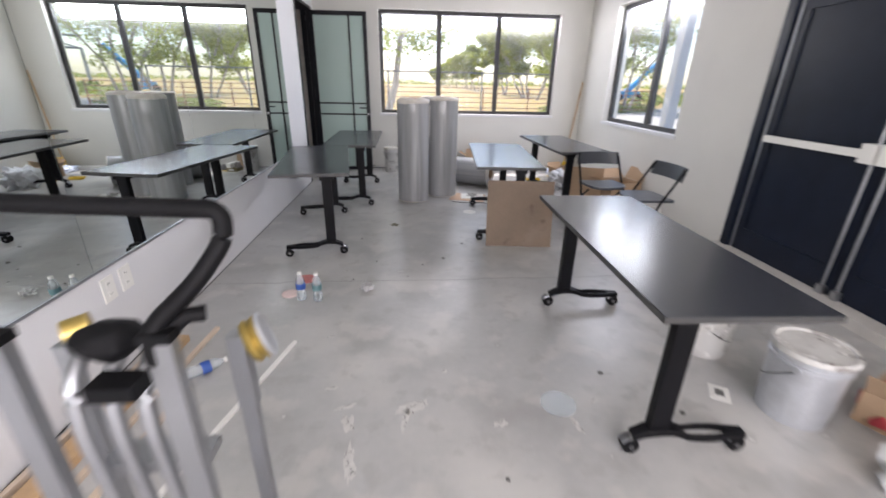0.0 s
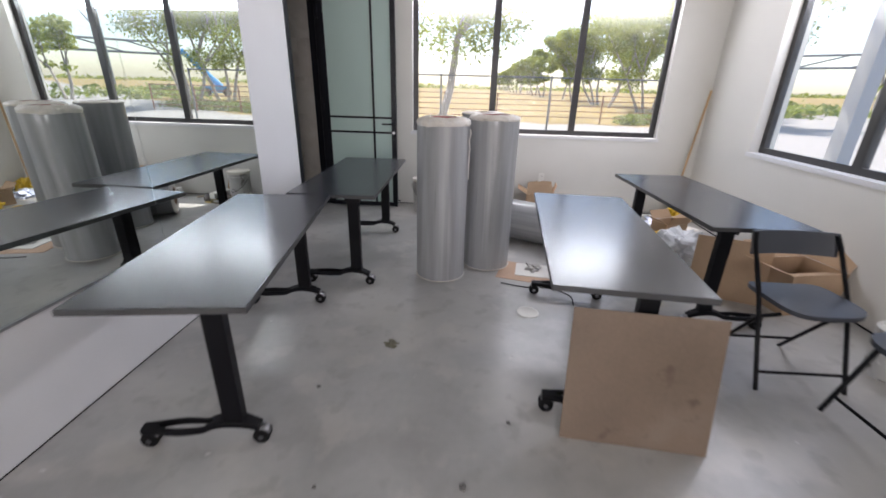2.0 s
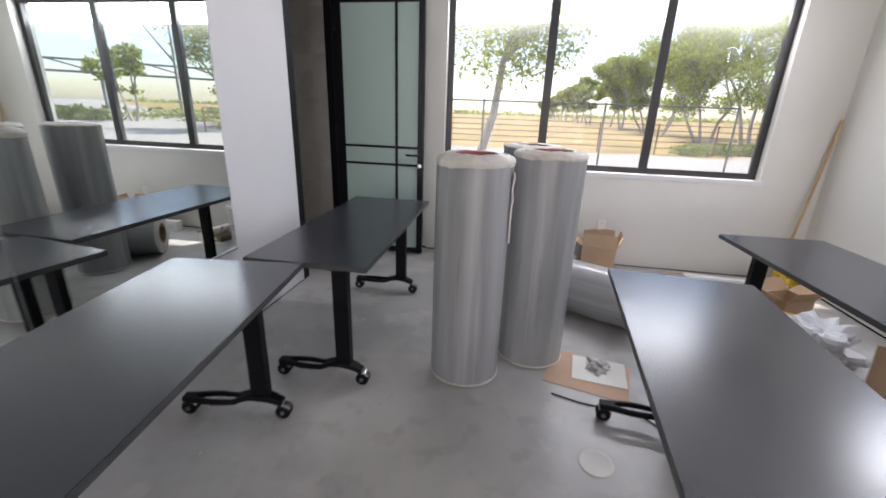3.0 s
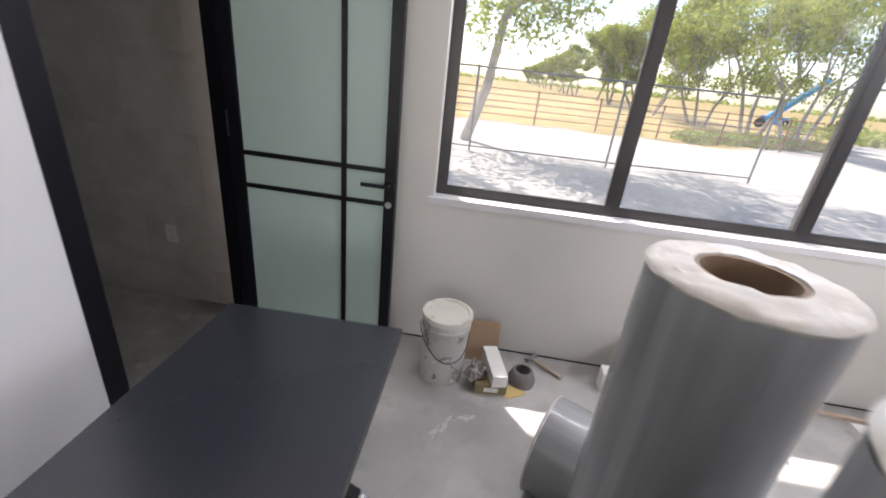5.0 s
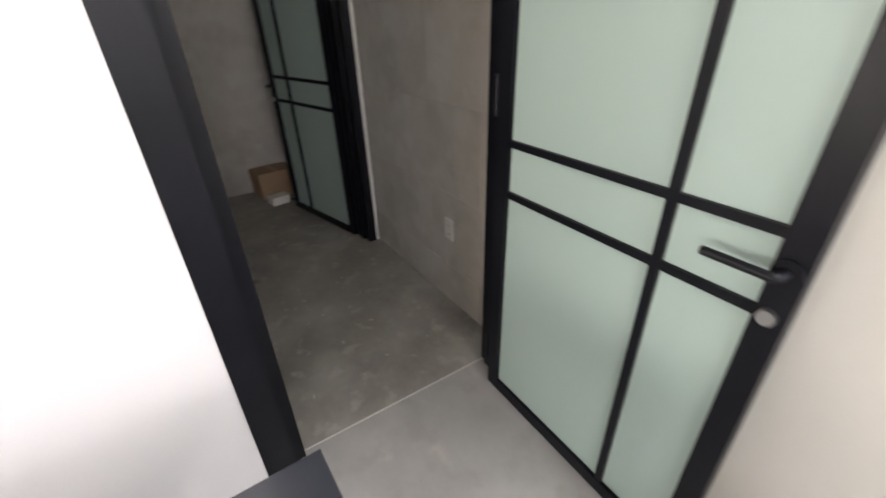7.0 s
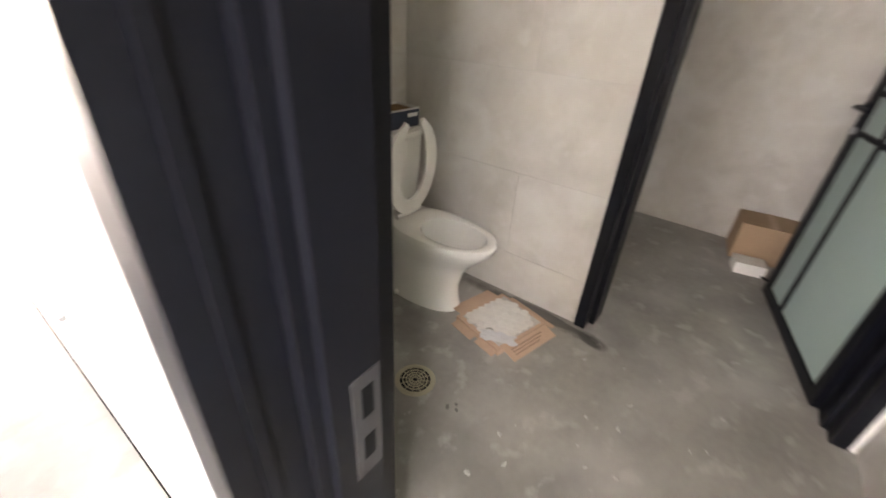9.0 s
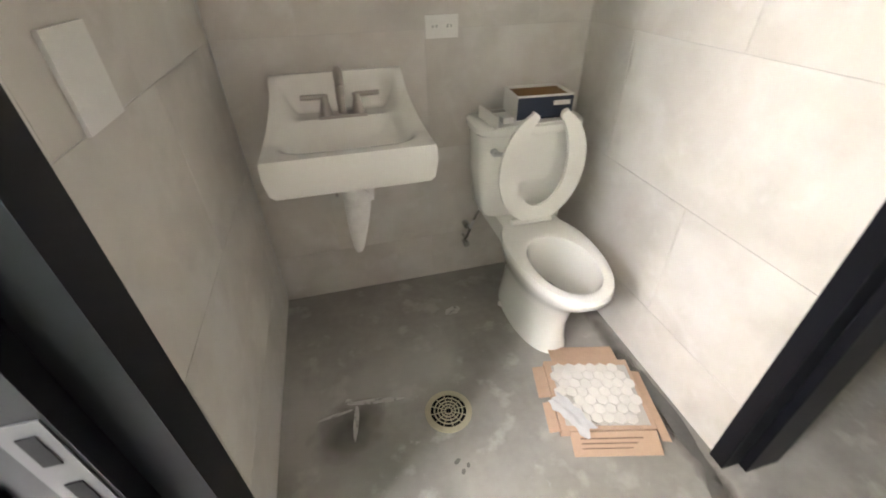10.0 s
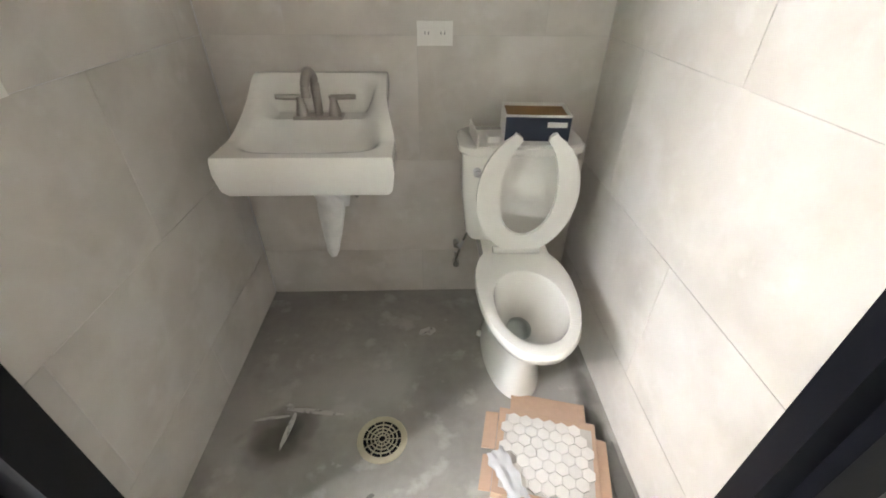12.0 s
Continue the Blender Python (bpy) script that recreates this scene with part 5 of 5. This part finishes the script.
part("boom", rod(bmesh.new(), (-0.4, 0, 0.9), (2.6, 0, 4.2), 0.30, 0.24, 8), M_BLUEPAINT, lift)
for x in (-0.9, 0.9):
    part("wheel", rod(bmesh.new(), (x, -1.0, 0.4), (x, 1.0, 0.4), 0.4, sides=16), M_RUBBER, lift)


# ---- main room: step ladder near the entrance ----
ladder = thing("step_ladder", pose(0, 0, 0), "folded aluminium step ladder with a black handrail", "ladder")
for nm, x, y, top in (("rail", -0.374, 2.02, 1.075), ("rail", -0.60, 2.02, 1.08), ("rear_rail", -0.335, 2.16, 0.97), ("rear_rail", -0.64, 2.16, 0.97)):
    w = 0.019 if nm == "rail" else 0.013
    part(nm, boxes((x - w, x + w, y - 0.012, y + 0.012, 0.03, top), bevel=0.004), M_ALU, ladder)
    part("foot", boxes((x - w - 0.004, x + w + 0.004, y - 0.018, y + 0.018, 0.0, 0.032), bevel=0.004), M_RUBBER, ladder)
for x in (-0.425, -0.475, -0.53):
    part("brace", tube(bmesh.new(), rounded([(x, 2.07, 0.10), (x, 2.02, 0.90), (x, 2.03, 0.99), (x, 2.10, 1.03)], 0.05), 0.0125, 12), M_ALU, ladder, "", True)
for z in (0.25, 0.50, 0.74):
    part("tread", boxes((-0.58, -0.395, 2.075, 2.14, z, z + 0.022), bevel=0.004), M_ALU, ladder)
part("rear_bar", rod(bmesh.new(), (-0.64, 2.16, 0.5), (-0.335, 2.16, 0.5), 0.012), M_ALU, ladder, "", True)
part("handrail", tube(bmesh.new(), rounded([(-0.387, 2.02, 1.03), (-0.385, 2.02, 1.085), (-0.335, 2.08, 1.135), (-0.300, 2.11, 1.19), (-0.297, 2.11, 1.237), (-0.68, 2.11, 1.25), (-0.615, 2.02, 1.09), (-0.61, 2.02, 1.03)], 0.04, 7), 0.0145, 14), M_RUBBER, ladder, "black foam-covered handrail", True)
crown_block = bmesh.new()
bmesh.ops.create_icosphere(crown_block, subdivisions=3, radius=1.0)
for v in crown_block.verts:
    q = 1 + 0.22 * noise.noise(v.co * 1.7)
    v.co = Vector((-0.475 + 0.05 * q * v.co.x, 2.06 + 0.04 * q * v.co.y, 1.045 + 0.03 * q * v.co.z))
part("top_cap", crown_block, M_RUBBER, ladder, "black plastic hinge block", True)
part("lock_block", boxes((-0.475, -0.41, 1.985, 2.03, 0.985, 1.01), bevel=0.01), M_RUBBER, ladder)
part("lock_lever", tube(bmesh.new(), [(-0.375, 2.03, 1.07), (-0.35, 2.05, 1.09), (-0.325, 2.06, 1.088)], 0.013, 10), M_RUBBER, ladder, "", True)
for x in (-0.374, -0.60):
    part("rail_cap", boxes((x - 0.022, x + 0.022, 2.003, 2.037, 1.07, 1.085), bevel=0.006), M_RUBBER, ladder)
turned(bm := bmesh.new(), [(0.001, -0.014), (0.040, -0.014), (0.044, -0.008), (0.038, 0.0), (0.044, 0.008), (0.040, 0.014), (0.001, 0.014)], 28, pose(-0.305, 2.17, 0.965, 0, 70, 20))
part("hinge_wheel", bm, M_BRASS, ladder, "brass-coloured round hinge", True)
turned(bm := bmesh.new(), [(0.001, 0.0145), (0.043, 0.0145), (0.045, 0.018), (0.041, 0.022), (0.030, 0.019), (0.001, 0.020)], 28, pose(-0.305, 2.17, 0.965, 0, 70, 20))
part("wheel_face", bm, M_ZINC, ladder, "dark rounded wheel face", True)
part("hinge_plate", boxes((-0.35, -0.318, 2.145, 2.175, 0.82, 0.985), bevel=0.005), M_ALU, ladder)
part("hinge_wheel", rod(bmesh.new(), (-0.575, 2.10, 1.03), (-0.545, 2.12, 1.035), 0.022, sides=24), M_BRASS, ladder, "brass-coloured round hinge", True)


# ---- main room: things on the floor ----
def stick(a, b, w, h, mat, label, name="wood_strip"):
    a, b = Vector(a), Vector(b)
    d = b - a
    s = thing(name, pose(a.x, a.y, a.z, 0, 0, math.degrees(math.atan2(d.y, d.x))), label, "strip", "strips on the floor")
    part("strip", boxes((0, d.length, -w / 2, w / 2, 0, h), bevel=min(w, h) * 0.12), mat, s)


M_PALEWOOD = material("pale_wood", (0.58, 0.47, 0.36), 0.65, spread=0.12, scale=6, fine=50)
stick((-1.497, 2.2, 0), (-1.43, 3.66, 0), 0.022, 0.03, M_PALEWOOD, "thin pale wooden strip along the wall")
stick((-1.40, 2.0, 0), (-1.355, 3.60, 0), 0.09, 0.038, M_WOOD, "brown wooden plank lying by the wall", "wood_plank")
stick((-1.31, 2.15, 0), (-1.20, 3.71, 0), 0.024, 0.02, M_PALEWOOD, "thin pale wooden strip on the floor")
stick((-1.19, 2.35, 0), (-1.115, 3.18, 0), 0.03, 0.016, M_PALEWOOD, "short pale wooden strip on the floor")
stick((-0.98, 2.45, 0), (-0.697, 3.55, 0), 0.022, 0.014, M_WHITE, "white plastic trim strip on the floor", "trim_strip")
stick((1.86, 8.565, 0), (2.70, 8.52, 0), 0.07, 0.05, M_WHITE, "white trim length under the window", "trim_strip")
stick((1.72, 8.70, 0), (2.30, 8.66, 0), 0.025, 0.02, M_PALEWOOD, "short pale wooden strip by the wall")


def bottle(m, label, band):
    b = thing("water_bottle", m, label, "bottle", "water bottles")
    part("body", turned(bmesh.new(), [(0.001, 0.003), (0.028, 0.0), (0.032, 0.008), (0.032, 0.05), (0.029, 0.075), (0.032, 0.10), (0.032, 0.135), (0.026, 0.16), (0.013, 0.185), (0.012, 0.195)], 28), M_CLEARPLASTIC, b, "", True)
    part("label_band", turned(bmesh.new(), [(0.0325, 0.085), (0.033, 0.087), (0.033, 0.125), (0.0325, 0.127)], 28), band, b, "printed label band", True)
    part("cap", turned(bmesh.new(), [(0.001, 0.21), (0.0145, 0.209), (0.0145, 0.193), (0.012, 0.193)], 20), M_WHITE, b, "white screw cap", True)
    part("water", turned(bmesh.new(), [(0.001, 0.006), (0.029, 0.008), (0.029, 0.035), (0.001, 0.035)], 24), M_WATER, b, "", True)
    return b


bottle(pose(-0.785, 4.07, 0), "clear plastic water bottle with a blue label", M_BLUE)
bottle(pose(-0.67, 4.05, 0, 0, 0, 90), "clear plastic water bottle with a dark green label", material("green_print", (0.10, 0.20, 0.22), 0.4))
bottle(pose(-1.165, 3.235, 0.033, 90, 0, 130), "empty plastic water bottle lying on its side", M_BLUE)


def disc(m, r, h, mat, label, name):
    d = thing(name, m, label, "disc")
    part("plate", turned(bmesh.new(), [(0.001, h * 0.5), (r * 0.78, h * 0.55), (r * 0.84, h), (r * 0.97, h), (r, h * 0.7), (r, 0.0), (0.001, 0.0)], 40), mat, d, "", True)


disc(pose(-0.885, 4.14, 0.001), 0.058, 0.008, material("pale_pink_plastic", (0.70, 0.56, 0.52), 0.6), "pale pink plastic lid on the floor", "plastic_disc")
disc(pose(-0.825, 4.375, 0.001), 0.07, 0.01, M_RED, "red plastic lid on the floor", "plastic_disc")
disc(pose(0.66, 6.125, 0.001), 0.075, 0.004, M_PAPER, "thin pale paper disc on the floor", "paper_disc")
disc(pose(0.68, 2.99, 0.001), 0.085, 0.002, M_CLEARPLASTIC, "clear plastic lid on the floor", "plastic_disc")


def crumple(name, m, r, mat, label, category, seed, flat=0.6, cut=3, sharp=0.5):
    c = thing(name, m, label, category)
    bm = bmesh.new()
    bmesh.ops.create_icosphere(bm, subdivisions=cut, radius=r)
    for v in bm.verts:
        k = 1 + sharp * noise.noise(v.co * (2.2 / r) + Vector((seed, 0, 0))) + 0.25 * sharp * noise.noise(v.co * (6 / r) + Vector((seed, 3, 0)))
        v.co *= k
        v.co.z = max(v.co.z * flat, -r * flat * 0.55) + r * flat * 0.55
    part("body", bm, mat, c)
    return c


M_FOIL = material("crumpled_foil", (0.6, 0.6, 0.6), 0.35, metal=0.7, spread=0.2, scale=40)
crumple("foil_wrapper", pose(-0.35, 4.20, 0), 0.042, M_FOIL, "crumpled foil wrapper on the floor", "wrapper", 3, 0.7, 3, 0.9)
crumple("debris_clump", pose(-0.20, 5.655, 0), 0.032, material("dry_debris", (0.20, 0.19, 0.14), 0.9), "small clump of dry debris on the floor", "debris", 9, 0.25, 3, 1.2)
for k, (x, y, r) in enumerate(((-0.72, 4.30, 0.012), (-0.47, 4.36, 0.009), (0.25, 4.75, 0.014), (0.07, 4.62, 0.008), (-0.5, 5.25, 0.01), (0.45, 5.1, 0.01), (0.98, 3.2, 0.014), (0.35, 2.6, 0.01), (1.25, 2.9, 0.012), (-0.05, 4.4, 0.007), (-0.32, 4.7, 0.008), (0.56, 8.66, 0.015))):
    crumple("debris_crumb", pose(x, y, 0), r, M_DAMP, "small dark crumb on the floor", "debris", 20 + k, 0.5, 2, 0.8)
for x, y, a, rx, ry in ((-0.02, 3.0, 20, 0.075, 0.03), (-0.05, 2.93, 80, 0.06, 0.012), (-0.30, 2.92, 100, 0.05, 0.03), (-0.27, 2.70, 95, 0.10, 0.02), (-0.33, 3.02, 20, 0.05, 0.012), (0.38, 2.88, 40, 0.03, 0.018), (0.72, 2.86, 100, 0.05, 0.012), (0.86, 3.0, 30, 0.025, 0.012), (-0.42, 3.15, 20, 0.03, 0.01), (0.15, 3.25, 70, 0.018, 0.012), (-0.1, 4.5, 10, 0.02, 0.008), (-0.55, 4.52, 10, 0.03, 0.01), (0.3, 7.4, 20, 0.05, 0.03), (-0.3, 8.1, 60, 0.08, 0.02), (-0.18, 8.2, 20, 0.05, 0.015), (-0.5, 3.6, 10, 0.02, 0.01), (0.75, 2.2, 30, 0.03, 0.02), (0.5, 5.6, 20, 0.012, 0.01)):
    blot("paint_spot", pose(x, y, 0, 0, 0, a), rx, ry, M_SPLASH, "dried white paint smear on the floor", 0.9, 30, 0.0014)


def pail(m, r, h, mat, label, lid_mat, handle=True):
    p = thing("paint_pail", m, label, "bucket", "paint pails")
    part("body", turned(bmesh.new(), [(0.001, 0), (r * 0.90, 0), (r * 0.91, 0.01), (r * 0.97, h * 0.78), (r * 1.02, h * 0.80), (r * 1.02, h * 0.84), (r * 0.98, h * 0.85), (r, h * 0.97), (0.001, h * 0.97)], 44), mat, p, "", True)
    part("lid", turned(bmesh.new(), [(0.001, h * 0.975), (r * 0.88, h * 0.975), (r * 0.92, h), (r * 1.03, h), (r * 1.05, h * 0.985), (r * 1.05, h * 0.93), (r * 1.0, h * 0.93)], 44), lid_mat, p, "", True)
    if handle:
        part("bail_handle", tube(bmesh.new(), [(r * 1.06 * math.cos(a), r * 0.25 - r * 1.2 * math.sin(a), h * 0.80 - h * 0.42 * math.sin(a)) for a in np.linspace(0, math.pi, 17)], 0.003, 6), M_DARKFRAME, p, "wire bail handle", True)
        for s in (-1, 1):
            part("ear", rod(bmesh.new(), (s * r, 0.03, h * 0.8), (s * r * 1.08, 0.03, h * 0.8), 0.016), mat, p, "", True)
    return p


pail(pose(-0.352, 8.50, 0, 0, 0, 25), 0.128, 0.405, M_BUCKET, "white paint pail splashed with dried paint", material("dirty_lid", (0.66, 0.64, 0.57), 0.6, spread=0.1, stains=[((0.45, 0.40, 0.28), 8, 0.6, 0.6)]))
pail(pose(1.78, 2.90, 0, 0, 0, 200), 0.152, 0.37, M_ZINC, "large grey pail with a lid under the table", M_BUCKET)
pail(pose(1.68, 3.40, 0, 0, 0, 70), 0.13, 0.24, M_BUCKET, "small white pail behind the table leg", M_BUCKET)
pail(pose(2.60, 5.66, 0, 0, 0, 70), 0.12, 0.28, M_BUCKET, "white pail beside the folding chairs", M_BUCKET, False)


def open_box(m, w, d, h, label, lift=(40, 60, 50, 70), mat=None, name="cardboard_box"):
    """An opened carton with four raised flaps."""
    mat = mat or M_CARD
    b = thing(name, m, label, "box", "cardboard boxes")
    t = 0.004
    part("box_body", boxes((-w / 2, w / 2, -d / 2, -d / 2 + t, t, h), (-w / 2, w / 2, d / 2 - t, d / 2, t, h), (-w / 2, -w / 2 + t, -d / 2 + t, d / 2 - t, t, h), (w / 2 - t, w / 2, -d / 2 + t, d / 2 - t, t, h), (-w / 2, w / 2, -d / 2, d / 2, 0, t)), mat, b)
    for k, a in enumerate(lift):
        side = w if k % 2 == 0 else d
        off = d / 2 if k % 2 == 0 else w / 2
        bm = boxes((-side / 2 + 0.004, side / 2 - 0.004, 0, min(w, d) * 0.48, -0.0015, 0.0015))
        bmesh.ops.transform(bm, matrix=pose(0, 0, h + 0.003, 0, 0, 90 * k) @ pose(0, off, 0, a, 0, 0), verts=bm.verts)
        part("flap", bm, mat, b)
    return b


open_box(pose(2.62, 6.50, 0, 0, 0, 12), 0.44, 0.34, 0.30, "opened brown cardboard box under the table", (35, 20, -160, 62))
panel = thing("cardboard_sheet", pose(2.15, 6.50, 0, 0, 0, -22), "brown cardboard panel standing under the table", "cardboard")
bm = boxes((-0.24, 0.24, -0.004, 0.004, 0, 0.46))
bmesh.ops.transform(bm, matrix=pose(0, 0, 0, -8), verts=bm.verts)
part("sheet", bm, M_CARD, panel)
open_box(pose(1.06, 8.60, 0, 0, 0, -8), 0.30, 0.26, 0.26, "opened brown cardboard box under the window", (55, 30, 110, 70))
bag = crumple("plastic_bag", pose(2.18, 7.28, 0), 0.17, M_BAG, "crumpled white plastic bag under the table", "bag", 31, 1.0, 4, 0.8)
crumple("yellow_bag", pose(2.22, 7.72, 0), 0.11, M_YELLOW, "yellow plastic sack under the table", "bag", 33, 0.6, 3, 0.9)
crumple("yellow_bag", pose(2.72, 8.60, 0), 0.09, M_YELLOW, "yellow plastic sack by the wall", "bag", 35, 1.2, 3, 0.6)
open_box(pose(2.36, 7.95, 0, 0, 0, 20), 0.26, 0.22, 0.16, "small opened cardboard box under the table", (50, 30, 60, 20))
crumple("blue_white_bag", pose(2.40, 8.32, 0), 0.11, material("pale_blue_plastic", (0.50, 0.55, 0.68), 0.5, spread=0.15, scale=20), "pale blue and white plastic bag on the floor", "bag", 37, 0.5, 4, 0.9)
coil = thing("yellow_cable", pose(1.90, 7.80, 0), "coil of yellow cable on the floor", "cable")
for k in range(3):
    part("loop", tube(bmesh.new(), [((0.10 + 0.006 * k) * math.cos(a), (0.07 + 0.005 * k) * math.sin(a) + 0.008 * k, 0.007 + 0.008 * k + 0.004 * math.sin(3 * a)) for a in np.linspace(0, math.tau, 28, endpoint=False)], 0.0055, 8, True), M_YELLOW, coil, "", True)
pole = thing("wooden_pole", pose(2.66, 8.64, 0), "thin brown wooden pole leaning in the corner", "pole")
part("pole", rod(bmesh.new(), (0, 0, 0), (0.22, 0.14, 1.47), 0.012), M_WOOD, pole, "", True)

# flattened cardboard, papers, gloves and a cord beside the film rolls
flat = thing("flat_cardboard", pose(0.73, 6.80, 0, 0, 0, -14), "flattened pinkish cardboard on the floor", "cardboard")
part("sheet", boxes((-0.23, 0.22, -0.19, 0.17, 0.0005, 0.004)), M_KRAFT, flat)
paper = thing("paper_sheet", pose(0.80, 6.83, 0.0045, 0, 0, -8), "white paper sheets on the cardboard", "paper")
part("sheet", boxes((-0.16, 0.14, -0.13, 0.12, 0, 0.005)), M_PAPER, paper)
crumple("work_glove", pose(0.80, 6.86, 0.01, 0, 0, 30), 0.055, material("grey_knit", (0.38, 0.37, 0.35), 0.9, spread=0.2, scale=60), "grey knitted work glove on the papers", "glove", 41, 0.35, 3, 1.2)
cord = thing("black_cord", pose(0, 0, 0), "thin black cord on the floor", "cord")
part("cord", tube(bmesh.new(), rounded([(0.50, 6.56, 0.006), (0.68, 6.50, 0.006), (0.88, 6.52, 0.006), (1.02, 6.40, 0.006), (1.0, 6.26, 0.006)], 0.08), 0.004, 6), M_RUBBER, cord, "", True)

# small things under the north window
kraft = thing("small_carton", pose(-0.085, 8.49, 0, 0, 0, 8), "olive-brown carton with a pale label", "box")
part("box_body", boxes((-0.085, 0.085, -0.10, 0.10, 0, 0.06), bevel=0.002), material("olive_card", (0.24, 0.20, 0.10), 0.8), kraft)
part("label", boxes((-0.035, 0.04, -0.102, -0.1005, 0.015, 0.042)), M_PAPER, kraft, "pale paper label")
white = thing("white_carton", pose(-0.06, 8.50, 0.062, 0, 0, 14), "long white carton lying on a small box", "box")
bm = boxes((-0.04, 0.04, -0.12, 0.14, 0, 0.07), bevel=0.002)
part("box_body", bm, M_WHITE, white)
rag = crumple("grey_rag", pose(-0.16, 8.46, 0.058), 0.05, material("grey_rag_cloth", (0.30, 0.27, 0.26), 0.9, spread=0.2, scale=30), "crumpled grey rag on the small carton", "rag", 51, 1.0, 3, 0.9)
back = thing("cardboard_flap", pose(-0.14, 8.66, 0, 0, 0, 4), "brown cardboard piece leaning on the wall", "cardboard")
bm = boxes((-0.10, 0.10, -0.003, 0.003, 0, 0.24))
bmesh.ops.transform(bm, matrix=pose(0, 0, 0, -22), verts=bm.verts)
part("sheet", bm, M_CARD, back)
yell = thing("yellow_card", pose(0.05, 8.44, 0, 0, 0, 30), "small yellow card on the floor", "card")
part("sheet", boxes((-0.06, 0.06, -0.04, 0.04, 0.0005, 0.004)), material("yellow_card_stock", (0.60, 0.45, 0.18), 0.8), yell)
collar = thing("pipe_collar", pose(0.10, 8.535, 0), "grey rubber pipe collar on the floor", "pipe fitting")
part("collar", turned(bmesh.new(), [(0.062, 0), (0.072, 0.0), (0.075, 0.03), (0.058, 0.075), (0.046, 0.085), (0.040, 0.085), (0.050, 0.07), (0.062, 0.03), (0.062, 0)], 40), material("grey_rubber", (0.17, 0.16, 0.16), 0.7), collar, "", True)
ham = thing("hammer", pose(0.24, 8.69, 0.012, 0, 0, -40), "hammer with a pale wooden handle on the floor", "hammer")
part("handle", rod(bmesh.new(), (-0.08, 0, 0), (0.12, 0, 0.0), 0.010, 0.013), M_PALEWOOD, ham, "", True)
part("head", rod(bmesh.new(), (-0.09, -0.045, 0.003), (-0.09, 0.045, 0.003), 0.014), M_ALU, ham, "", True)
vent = thing("exhaust_grille", pose(0.70, 8.585, 0, 0, 0, -4), "white plastic exhaust grille standing on the floor", "vent grille")
part("housing", boxes((-0.165, 0.165, -0.04, 0.05, 0, 0.125), bevel=0.015), M_WHITE, vent)
part("frame", boxes((-0.14, 0.14, -0.047, -0.04, 0.02, 0.028), (-0.14, 0.14, -0.047, -0.04, 0.097, 0.105), (-0.14, -0.13, -0.047, -0.04, 0.028, 0.097), (0.13, 0.14, -0.047, -0.04, 0.028, 0.097)), M_WHITE, vent)
part("panel", boxes((-0.125, 0.125, -0.044, -0.0405, 0.03, 0.095)), material("grey_grille", (0.5, 0.49, 0.47), 0.5), vent)
for k in range(5):
    part("slat", boxes((-0.125, 0.125, -0.046, -0.044, 0.036 + 0.012 * k, 0.041 + 0.012 * k)), M_WHITE, vent)

# beside the entrance doors
card = thing("cardboard_piece", pose(1.52, 3.02, 0, 0, 0, 60), "white card with a dark print on the floor", "card")
part("sheet", boxes((-0.06, 0.06, -0.045, 0.045, 0.0005, 0.003)), M_PAPER, card)
part("print_block", boxes((-0.02, 0.03, -0.02, 0.02, 0.003, 0.0035)), M_DAMP, card)
open_box(pose(2.22, 2.78, 0, 0, 0, 25), 0.30, 0.26, 0.16, "opened cardboard box of scraps by the doors", (120, 60, 90, 100))
crumple("red_rag", pose(2.22, 2.80, 0.006), 0.13, material("red_cloth", (0.35, 0.04, 0.05), 0.9, spread=0.2, scale=30), "crumpled red cloth in the cardboard box", "rag", 61, 1.0, 3, 0.6)
crumple("white_sack", pose(1.92, 2.42, 0), 0.14, M_BAG, "white plastic sack on the floor", "bag", 63, 1.0, 4, 0.6)


# ---- wall tiles, each a piece of its wall ----
def tile_wall(parent, start, along, out, length, shift, joints=(0.0, 0.235, 0.655, 1.085, 1.505, 1.925, 2.345, 2.6), width=0.84, thick=0.010):
    """Stone tiles in staggered rows. start: foot of the wall; along and out: unit directions."""
    along, out = Vector(along), Vector(out)
    g = 0.0009
    shared = {}
    for r, (z0, z1) in enumerate(zip(joints, joints[1:])):
        x = -shift - (width / 2 if r % 2 else 0)
        while x < length:
            a, b = max(x, 0) + g, min(x + width, length) - g
            if b - a > 0.01:
                key = (round(b - a, 4), round(z1 - z0, 4))
                if key not in shared:
                    bm = boxes((0, b - a, 0, thick, 0, z1 - z0 - 2 * g))
                    shared[key] = mesh_of("tile", bm, M_TILE)
                ob = new("tile", shared[key])
                ob.parent = parent
                m = Matrix((( along.x, out.x, 0), (along.y, out.y, 0), (0, 0, 1))).to_4x4()
                ob.matrix_world = Matrix.Translation(Vector(start) + along * a + Vector((0, 0, z0 + g))) @ m
            x += width


by_name = bpy.data.objects
tile_wall(by_name["wall_washroom_south"], (PX, SY - 0.012, 0), (1, 0, 0), (0, 1, 0), TX - PX, 0.205)
tile_wall(by_name["wall_washroom_west"], (PX - 0.012, SY, 0), (0, 1, 0), (1, 0, 0), 7.735 - SY, 0.572)
tile_wall(by_name["wall_washroom_north"], (PX + 0.02, TY + 0.012, 0), (1, 0, 0), (0, -1, 0), -1.678 - PX - 0.02, 0.5)
tile_wall(by_name["wall_west"], (TX + 0.012, SY, 0), (0, 1, 0), (-1, 0, 0), DY0 - 0.012 - SY, 0.30)
